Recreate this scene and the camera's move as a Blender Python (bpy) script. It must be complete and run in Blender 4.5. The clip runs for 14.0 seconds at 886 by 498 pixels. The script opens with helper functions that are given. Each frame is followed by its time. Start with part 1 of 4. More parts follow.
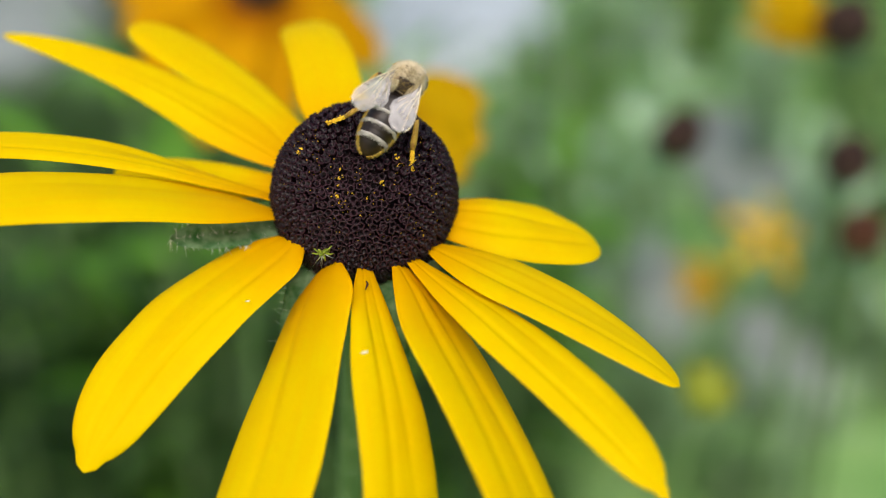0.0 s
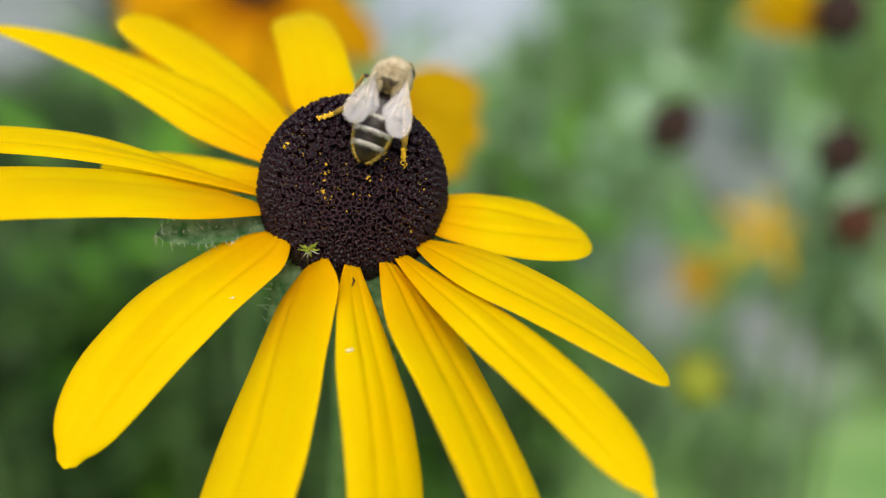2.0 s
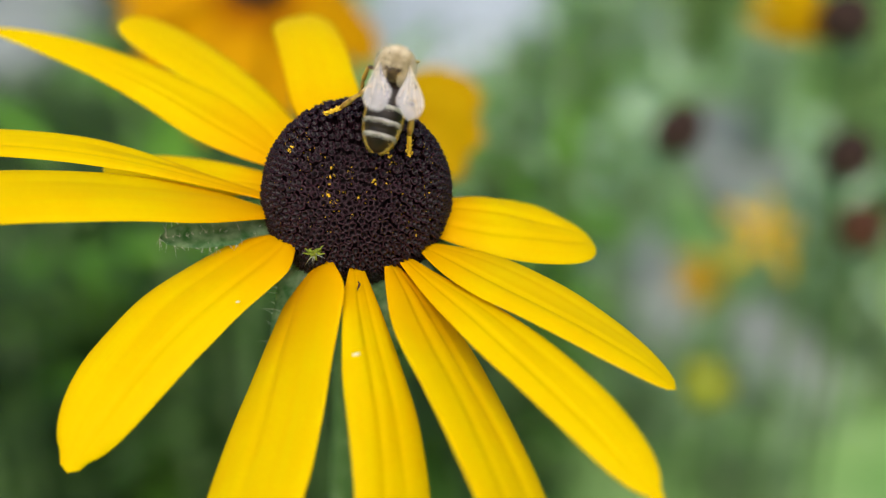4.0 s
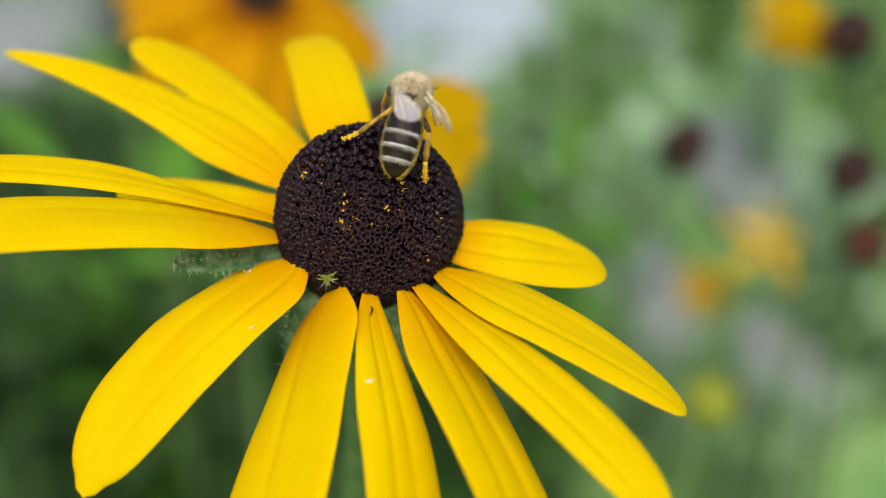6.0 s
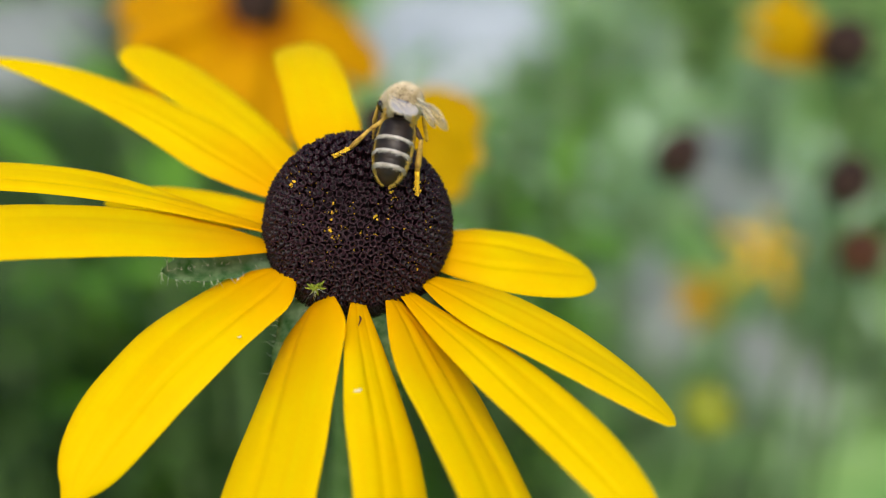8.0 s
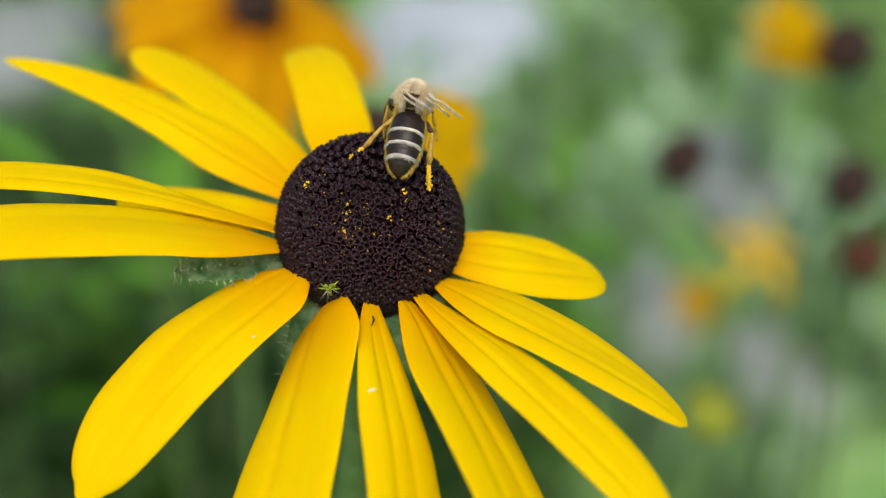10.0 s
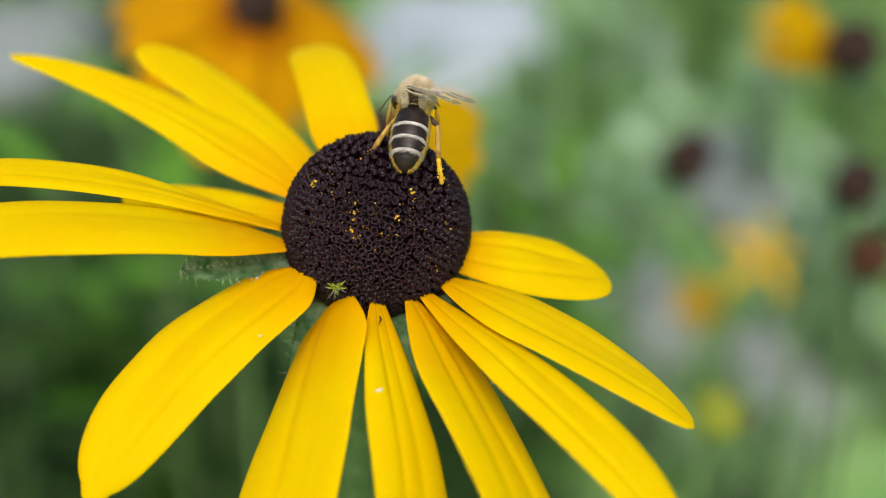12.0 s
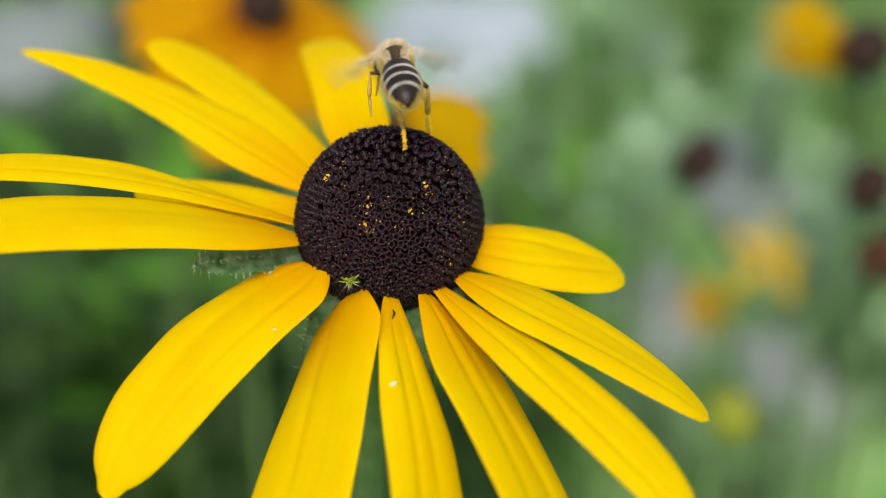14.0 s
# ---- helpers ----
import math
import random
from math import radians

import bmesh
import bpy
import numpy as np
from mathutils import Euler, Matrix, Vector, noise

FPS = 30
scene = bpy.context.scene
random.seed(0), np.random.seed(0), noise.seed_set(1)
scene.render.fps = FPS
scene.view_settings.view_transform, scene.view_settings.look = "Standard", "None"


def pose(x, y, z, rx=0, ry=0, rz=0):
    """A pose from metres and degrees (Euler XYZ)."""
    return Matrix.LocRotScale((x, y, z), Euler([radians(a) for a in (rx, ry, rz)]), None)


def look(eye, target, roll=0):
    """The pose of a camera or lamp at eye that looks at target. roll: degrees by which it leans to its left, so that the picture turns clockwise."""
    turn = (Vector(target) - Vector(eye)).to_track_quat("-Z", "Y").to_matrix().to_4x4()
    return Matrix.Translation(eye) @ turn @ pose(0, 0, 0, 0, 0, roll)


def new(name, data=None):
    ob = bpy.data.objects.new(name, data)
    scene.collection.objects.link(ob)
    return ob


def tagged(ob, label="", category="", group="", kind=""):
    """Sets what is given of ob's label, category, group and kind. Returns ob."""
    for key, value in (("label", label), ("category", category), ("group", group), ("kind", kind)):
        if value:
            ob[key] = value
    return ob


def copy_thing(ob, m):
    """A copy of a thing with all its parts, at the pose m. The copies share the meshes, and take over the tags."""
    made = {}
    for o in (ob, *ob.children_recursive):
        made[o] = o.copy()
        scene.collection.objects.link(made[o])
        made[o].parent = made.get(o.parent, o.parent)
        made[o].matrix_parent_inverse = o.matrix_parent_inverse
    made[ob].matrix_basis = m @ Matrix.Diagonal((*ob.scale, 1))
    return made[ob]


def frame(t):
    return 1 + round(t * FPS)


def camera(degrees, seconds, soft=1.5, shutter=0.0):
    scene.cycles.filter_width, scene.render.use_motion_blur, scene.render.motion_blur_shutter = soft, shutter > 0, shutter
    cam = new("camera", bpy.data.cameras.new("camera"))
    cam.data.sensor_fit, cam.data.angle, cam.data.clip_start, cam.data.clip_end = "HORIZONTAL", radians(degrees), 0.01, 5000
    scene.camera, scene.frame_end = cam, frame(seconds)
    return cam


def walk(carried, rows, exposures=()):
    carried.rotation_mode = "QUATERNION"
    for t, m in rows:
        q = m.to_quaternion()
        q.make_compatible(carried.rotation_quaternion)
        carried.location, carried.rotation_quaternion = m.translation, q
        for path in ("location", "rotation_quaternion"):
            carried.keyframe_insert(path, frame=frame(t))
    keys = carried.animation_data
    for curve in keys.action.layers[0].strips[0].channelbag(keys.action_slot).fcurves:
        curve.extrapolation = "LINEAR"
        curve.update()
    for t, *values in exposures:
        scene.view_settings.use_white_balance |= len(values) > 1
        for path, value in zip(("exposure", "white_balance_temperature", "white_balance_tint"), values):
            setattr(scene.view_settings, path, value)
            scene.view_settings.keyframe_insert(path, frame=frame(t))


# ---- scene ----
cam = camera(42, 14.0, soft=1.05, shutter=0.9)
cam.data.dof.use_dof = True
cam.data.dof.focus_distance = 0.1062
cam.data.dof.aperture_fstop = 10.2
walk(cam, [
    (0, pose(0, 0, 0.6, 65.00, 0, -0.01)),
    (0.5, pose(0, 0, 0.6, 64.97, 0, -0.05)),
    (1, pose(0, 0, 0.6, 64.87, 0, -0.10)),
    (1.5, pose(0, 0, 0.6, 64.77, 0, -0.14)),
    (2, pose(0, 0, 0.6, 64.73, 0, -0.15)),
    (2.5, pose(0, 0, 0.6, 64.72, 0, -0.15)),
    (3, pose(0, 0, 0.6, 64.72, 0, -0.15)),
    (5.5, pose(0, 0, 0.6, 65.14, 0, 0.05)),
    (6, pose(0, 0, 0.6, 65.28, 0, 0.07)),
    (6.5, pose(0, 0, 0.6, 65.46, 0, 0.05)),
    (7, pose(0, 0, 0.6, 65.62, 0, 0.01)),
    (7.5, pose(0, 0, 0.6, 65.74, 0, -0.04)),
    (8, pose(0, 0, 0.6, 65.79, 0, -0.08)),
    (10.5, pose(0, 0, 0.6, 65.91, 0, -0.21)),
    (11, pose(0, 0, 0.6, 65.92, 0, -0.19)),
    (11.5, pose(0, 0, 0.6, 65.93, 0, -0.17)),
    (12, pose(0, 0, 0.6, 65.96, 0, -0.14)),
    (12.5, pose(0, 0, 0.6, 65.97, 0, -0.11)),
    (13, pose(0, 0, 0.6, 65.98, 0, -0.04)),
    (13.5, pose(0, 0, 0.6, 65.99, 0, 0.10)),
    (14, pose(0, 0, 0.6, 66.00, 0, 0.20)),
])

# ---- light: a bright, hazy sky ----
world = bpy.data.worlds.new("sky")
scene.world = world
world.use_nodes = True
wn = world.node_tree
sky = wn.nodes.new("ShaderNodeTexSky")
sky.sky_type, sky.sun_disc = "NISHITA", False
sky.sun_elevation, sky.sun_rotation = radians(48), radians(190)
sky.air_density, sky.dust_density, sky.ozone_density = 1.0, 4.0, 1.0
wn.links.new(sky.outputs[0], wn.nodes["Background"].inputs[0])
wn.nodes["Background"].inputs[1].default_value = 0.135
sun_data = bpy.data.lights.new("sun", "SUN")
sun_data.energy, sun_data.angle, sun_data.color = 1.05, radians(40), (1.0, 0.96, 0.9)
sun = new("sun", sun_data)
sun.matrix_world = look((0.3, -1.7, 1.9), (0, 0, 0))
scene.view_settings.exposure = 0.48


# ---- materials ----
def material(name):
    m = bpy.data.materials.new(name)
    m.use_nodes = True
    nt = m.node_tree
    return m, nt, nt.nodes["Principled BSDF"], nt.nodes["Material Output"]


def node(nt, kind, **values):
    n = nt.nodes.new(kind)
    for key, value in values.items():
        n.inputs[key].default_value = value
    return n


def ramp(nt, fac, stops):
    r = nt.nodes.new("ShaderNodeValToRGB")
    while len(r.color_ramp.elements) < len(stops):
        r.color_ramp.elements.new(0.5)
    for el, (at, col) in zip(r.color_ramp.elements, stops):
        el.position, el.color = at, (*col, 1)
    nt.links.new(fac, r.inputs[0])
    return r.outputs[0]


def mix(nt, fac, a, b, how="MIX"):
    n = nt.nodes.new("ShaderNodeMix")
    n.data_type, n.blend_type = "RGBA", how
    for sock, value in ((n.inputs[0], fac), (n.inputs[6], a), (n.inputs[7], b)):
        if isinstance(value, bpy.types.NodeSocket):
            nt.links.new(value, sock)
        elif isinstance(value, tuple):
            sock.default_value = (*value, 1)
        else:
            sock.default_value = value
    return n.outputs[2]


def bump(nt, bsdf, height, strength, distance):
    n = node(nt, "ShaderNodeBump", Strength=strength, Distance=distance)
    nt.links.new(height, n.inputs["Height"])
    nt.links.new(n.outputs[0], bsdf.inputs["Normal"])


def noise_of(nt, coord, scale, detail=3.0, rough=0.55):
    n = node(nt, "ShaderNodeTexNoise", Scale=scale, Detail=detail, Roughness=rough)
    nt.links.new(coord, n.inputs["Vector"])
    return n.outputs[0]


def stretched(nt, source, scale):
    n = nt.nodes.new("ShaderNodeMapping")
    n.inputs["Scale"].default_value = scale
    nt.links.new(source, n.inputs[0])
    return n.outputs[0]


def thin(nt, bsdf, out, colour, amount):
    """Lets part of the light through a leaf or petal."""
    tr = nt.nodes.new("ShaderNodeBsdfTranslucent")
    if isinstance(colour, tuple):
        tr.inputs[0].default_value = (*colour, 1)
    else:
        nt.links.new(colour, tr.inputs[0])
    mx = nt.nodes.new("ShaderNodeMixShader")
    mx.inputs[0].default_value = amount
    nt.links.new(bsdf.outputs[0], mx.inputs[1])
    nt.links.new(tr.outputs[0], mx.inputs[2])
    nt.links.new(mx.outputs[0], out.inputs[0])


def petal_material(name, main, warm, base):
    m, nt, b, out = material(name)
    tc = nt.nodes.new("ShaderNodeTexCoord")
    uv = tc.outputs["UV"]
    xyz = nt.nodes.new("ShaderNodeSeparateXYZ")
    nt.links.new(uv, xyz.inputs[0])
    streak = noise_of(nt, stretched(nt, uv, (4.0, 0.6, 1)), 2.0, 4)
    fine = noise_of(nt, stretched(nt, uv, (60.0, 2.2, 1)), 1.6, 4, 0.65)
    blotch = noise_of(nt, tc.outputs["Object"], 160, 3)
    col = mix(nt, ramp(nt, streak, [(0.40, (0, 0, 0)), (0.85, (0.6, 0.6, 0.6))]), main, warm)
    col = mix(nt, ramp(nt, blotch, [(0.45, (0, 0, 0)), (0.8, (0.55, 0.55, 0.55))]), col, warm)
    col = mix(nt, ramp(nt, xyz.outputs[1], [(0.0, (1, 1, 1)), (0.1, (0.75, 0.75, 0.75)), (0.34, (0, 0, 0))]), col, base)
    nt.links.new(col, b.inputs["Base Color"])
    b.inputs["Roughness"].default_value = 0.55
    b.inputs["Specular IOR Level"].default_value = 0.025
    bump(nt, b, fine, 0.07, 0.0003)
    thin(nt, b, out, col, 0.32)
    return m


def leaf_material(name, dark, light, scale=40, through_light=0.3, rough=0.5, spec=0.18):
    m, nt, b, out = material(name)
    tc = nt.nodes.new("ShaderNodeTexCoord")
    geo = nt.nodes.new("ShaderNodeNewGeometry")
    n1 = noise_of(nt, tc.outputs["Object"], scale, 4)
    col = mix(nt, ramp(nt, n1, [(0.35, (0, 0, 0)), (0.68, (1, 1, 1))]), dark, light)
    vary = ramp(nt, geo.outputs["Random Per Island"], [(0, (0.72, 0.78, 0.7)), (1, (1.2, 1.15, 1.1))])
    col = mix(nt, 1.0, col, vary, "MULTIPLY")
    nt.links.new(col, b.inputs["Base Color"])
    b.inputs["Roughness"].default_value = rough
    b.inputs["Specular IOR Level"].default_value = spec
    bump(nt, b, noise_of(nt, tc.outputs["Object"], scale * 14, 3), 0.4, 0.0006)
    if through_light:
        thin(nt, b, out, col, through_light)
    return m


def plain(name, a, b_col, scale, rough=0.6, metal=0.0, bump_strength=0.4, bump_distance=0.0002, spec=0.4):
    m, nt, b, out = material(name)
    tc = nt.nodes.new("ShaderNodeTexCoord")
    n1 = noise_of(nt, tc.outputs["Object"], scale, 4)
    n2 = noise_of(nt, tc.outputs["Object"], scale * 7, 3)
    col = mix(nt, ramp(nt, n1, [(0.36, (0, 0, 0)), (0.66, (1, 1, 1))]), a, b_col)
    nt.links.new(col, b.inputs["Base Color"])
    b.inputs["Roughness"].default_value, b.inputs["Metallic"].default_value = rough, metal
    b.inputs["Specular IOR Level"].default_value = spec
    if bump_strength:
        bump(nt, b, n2, bump_strength, bump_distance)
    return m


PETAL = petal_material("golden_petal", (0.825, 0.612, 0.0), (0.83, 0.51, 0.0), (0.84, 0.42, 0.0))
# Dim ochre: the half-hidden flower's shadow is darkened into this colour.
PETAL_DIM_OCHRE = petal_material("dim_ochre_petal", (0.53, 0.335, 0.001), (0.46, 0.25, 0.001), (0.32, 0.14, 0.002))
# Shade on the orange flower is put into this darker petal colour.
PETAL_SHADED = petal_material("shaded_orange_petal", (0.66, 0.335, 0.001), (0.56, 0.24, 0.001), (0.38, 0.11, 0.002))
BRACT = leaf_material("bract_green", (0.05, 0.18, 0.05), (0.36, 0.54, 0.33), 620, 0.25)
# Glossy leaf whose pale base colour stands in for sky glints.
LEAF_GLINT = leaf_material("leaf_painted_glint", (0.37, 0.60, 0.35), (0.60, 0.79, 0.57), through_light=0.3, rough=0.25, spec=0.6)
STEM = plain("stem_green", (0.08, 0.16, 0.04), (0.16, 0.25, 0.09), 300)
HAIR_PALE = plain("pale_plant_hair", (0.55, 0.6, 0.5), (0.7, 0.72, 0.62), 900, bump_strength=0)
LEAF_DARK = leaf_material("leaf_dark_green", (0.026, 0.068, 0.016), (0.06, 0.12, 0.03))
LEAF_MID = leaf_material("leaf_mid_green", (0.08, 0.25, 0.022), (0.20, 0.43, 0.045), spec=0.25)
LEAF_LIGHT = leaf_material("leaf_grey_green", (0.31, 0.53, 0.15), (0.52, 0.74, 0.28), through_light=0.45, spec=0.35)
LEAF_SAGE = leaf_material("leaf_sage", (0.17, 0.31, 0.13), (0.36, 0.52, 0.28), through_light=0.25)
BUD = leaf_material("bud_yellow_green", (0.30, 0.36, 0.04), (0.52, 0.53, 0.06), 200, 0.2)


def floret_material(name, dark, light):
    m, nt, b, out = material(name)
    info = nt.nodes.new("ShaderNodeObjectInfo")
    geo = nt.nodes.new("ShaderNodeNewGeometry")
    tc = nt.nodes.new("ShaderNodeTexCoord")
    n1 = noise_of(nt, tc.outputs["Object"], 2500, 3)
    col = mix(nt, n1, dark, light)
    vary = mix(nt, 0.5, ramp(nt, info.outputs["Random"], [(0, (0.6, 0.6, 0.6)), (1, (1.4, 1.3, 1.35))]),
               ramp(nt, geo.outputs["Random Per Island"], [(0, (0.6, 0.6, 0.6)), (1, (1.4, 1.3, 1.35))]))
    col = mix(nt, 1.0, col, vary, "MULTIPLY")
    nt.links.new(col, b.inputs["Base Color"])
    b.inputs["Roughness"].default_value = 0.36
    b.inputs["Specular IOR Level"].default_value = 0.21
    bump(nt, b, n1, 0.5, 0.0001)
    return m


FLORET = floret_material("dark_purple_floret", (0.0025, 0.0008, 0.0013), (0.008, 0.0024, 0.0038))
FLORET_TIP = floret_material("purple_floret_lobes", (0.0085, 0.0030, 0.0048), (0.038, 0.0138, 0.0195))
DISC_CORE = plain("disc_core", (0.003, 0.0012, 0.0015), (0.006, 0.003, 0.0035), 900, 0.8, spec=0.1)
POLLEN = plain("pollen", (0.75, 0.42, 0.01), (0.85, 0.55, 0.03), 3000, 0.8)
FLECK = plain("dry_fleck", (0.62, 0.52, 0.30), (0.74, 0.66, 0.48), 2000, 0.7)
SEED_DARK = plain("dark_seed_head", (0.028, 0.013, 0.010), (0.085, 0.038, 0.024), 700, 0.8, bump_strength=1.0, bump_distance=0.001)
SEED_RUST = plain("rust_seed_head", (0.07, 0.022, 0.01), (0.16, 0.055, 0.02), 700, 0.8, bump_strength=1.0, bump_distance=0.001)
LAWN = plain("mossy_lawn", (0.13, 0.30, 0.065), (0.30, 0.49, 0.16), 7, 0.9, bump_strength=0.8, bump_distance=0.01)
# Plain darker grey than SLAB, for the dimmer background patches.
SLAB_DULL = plain("dull_grey_stone", (0.20, 0.235, 0.21), (0.36, 0.40, 0.37), 18, 0.9, bump_strength=0.8, bump_distance=0.004)
SLAB = plain("pale_stone", (0.33, 0.39, 0.41), (0.56, 0.63, 0.65), 9, 0.9, bump_strength=0.8, bump_distance=0.004)

CHITIN = plain("dark_chitin", (0.007, 0.0045, 0.0035), (0.024, 0.014, 0.009), 900, 0.36, spec=0.3, bump_strength=0.25, bump_distance=0.00005)
FUR_TAN = plain("tan_fur", (0.58, 0.475, 0.27), (0.85, 0.76, 0.56), 1200, 0.85, bump_strength=0)
FUR_PALE = plain("pale_band_hair", (0.42, 0.39, 0.34), (0.74, 0.71, 0.66), 1000, 0.85, bump_strength=0)
FUR_GOLD = plain("pollen_dusted_hair", (0.50, 0.31, 0.04), (0.66, 0.47, 0.10), 1500, 0.85, bump_strength=0)
THORAX = plain("thorax_skin", (0.22, 0.16, 0.09), (0.42, 0.33, 0.21), 900, 0.5)
PLATE = plain("brown_black_plate", (0.016, 0.010, 0.007), (0.055, 0.036, 0.022), 1400, 0.6, spec=0.2)
EYE = plain("bee_eye", (0.01, 0.007, 0.005), (0.02, 0.014, 0.01), 2500, 0.25, spec=0.6)
LEG_GOLD = plain("pollen_coated_leg", (0.48, 0.27, 0.02), (0.72, 0.46, 0.03), 1800, 0.75, bump_strength=0.8, bump_distance=0.0001)
LEG_TAN = plain("brown_leg_dusted_gold", (0.28, 0.15, 0.028), (0.60, 0.39, 0.06), 1300, 0.55, bump_strength=0.6, bump_distance=0.00008)
LEG_DARK = plain("dark_leg", (0.03, 0.016, 0.008), (0.09, 0.045, 0.018), 1800, 0.45)


def wing_material():
    m, nt, b, out = material("wing_membrane")
    tc = nt.nodes.new("ShaderNodeTexCoord")
    n1 = noise_of(nt, tc.outputs["Object"], 900, 3)
    nt.links.new(ramp(nt, n1, [(0.3, (0.55, 0.50, 0.48)), (0.7, (0.78, 0.74, 0.73))]), b.inputs["Base Color"])
    b.inputs["Roughness"].default_value = 0.3
    b.inputs["Specular IOR Level"].default_value = 0.6
    bump(nt, b, n1, 0.4, 0.0002)
    clear = nt.nodes.new("ShaderNodeBsdfTransparent")
    mx = nt.nodes.new("ShaderNodeMixShader")
    mx.inputs[0].default_value = 0.35
    nt.links.new(clear.outputs[0], mx.inputs[1])
    nt.links.new(b.outputs[0], mx.inputs[2])
    nt.links.new(mx.outputs[0], out.inputs[0])
    return m


WING = wing_material()


# ---- building helpers ----
def mesh_of(name, bm, mat, smooth=True):
    me = bpy.data.meshes.new(name)
    bm.normal_update()
    bm.to_mesh(me)
    bm.free()
    me.materials.append(mat)
    if smooth:
        me.polygons.foreach_set("use_smooth", [True] * len(me.polygons))
    return me


def part(name, bm, mat, parent, label="", smooth=True):
    """Links a bmesh as one mesh object under a thing or a part."""
    ob = new(name, mesh_of(name, bm, mat, smooth))
    ob.parent = parent
    if label:
        tagged(ob, label)
    return ob


def holder(name, m, label, category, group="", kind=""):
    ob = new(name)
    ob.empty_display_size = 0.01
    ob.matrix_basis = m
    return tagged(ob, label, category, group, kind)


def loft(bm, rings, closed=True, caps=True):
    """Skins a row of rings of points."""
    made = [[bm.verts.new(p) for p in ring] for ring in rings]
    n = len(rings[0])
    for a, b in zip(made, made[1:]):
        for i in range(n if closed else n - 1):
            j = (i + 1) % n
            bm.faces.new((a[i], a[j], b[j], b[i]))
    if caps:
        bm.faces.new(made[0][::-1])
        bm.faces.new(made[-1])
    return made


def tube(bm, points, radii, sides=6):
    points = [Vector(p) for p in points]
    rings = []
    side = None
    for i, p in enumerate(points):
        d = (points[min(i + 1, len(points) - 1)] - points[max(i - 1, 0)]).normalized()
        if side is None:
            side = d.orthogonal().normalized()
        side = (side - d * side.dot(d)).normalized()
        up = d.cross(side)
        rings.append([p + radii[i] * (math.cos(a) * side + math.sin(a) * up) for a in (2 * math.pi * k / sides for k in range(sides))])
    loft(bm, rings)


def curve_points(a, b, c, n=8):
    """A bow from a to c that leans towards b."""
    a, b, c = Vector(a), Vector(b), Vector(c)
    return [(1 - t) ** 2 * a + 2 * t * (1 - t) * b + t * t * c for t in (i / (n - 1) for i in range(n))]


def ball(bm, centre, size, turn=None, rings=8, sides=12):
    """A rounded lump with the half-axes size."""
    c, turn = Vector(centre), turn or Matrix.Identity(3)
    made = []
    for i in range(1, rings):
        a = math.pi * i / rings
        made.append([c + turn @ Vector((size[0] * math.sin(a) * math.cos(b), size[1] * math.sin(a) * math.sin(b), size[2] * math.cos(a)))
                     for b in (2 * math.pi * k / sides for k in range(sides))])
    rows = [[bm.verts.new(p) for p in ring] for ring in made]
    top, end = bm.verts.new(c + turn @ Vector((0, 0, size[2]))), bm.verts.new(c - turn @ Vector((0, 0, size[2])))
    for k in range(sides):
        j = (k + 1) % sides
        bm.faces.new((top, rows[0][k], rows[0][j]))
        bm.faces.new((end, rows[-1][j], rows[-1][k]))
        for a, b in zip(rows, rows[1:]):
            bm.faces.new((a[k], b[k], b[j], a[j]))


def hair(bm, root, way, length, radius, bend=None):
    """One tapering hair."""
    way = way.normalized()
    s = way.orthogonal().normalized()
    u = way.cross(s)
    base = [bm.verts.new(root + radius * (math.cos(a) * s + math.sin(a) * u)) for a in (0, 2.1, 4.2)]
    tip = bm.verts.new(root + way * length + (bend or Vector()))
    for i in range(3):
        bm.faces.new((base[i], base[(i + 1) % 3], tip))


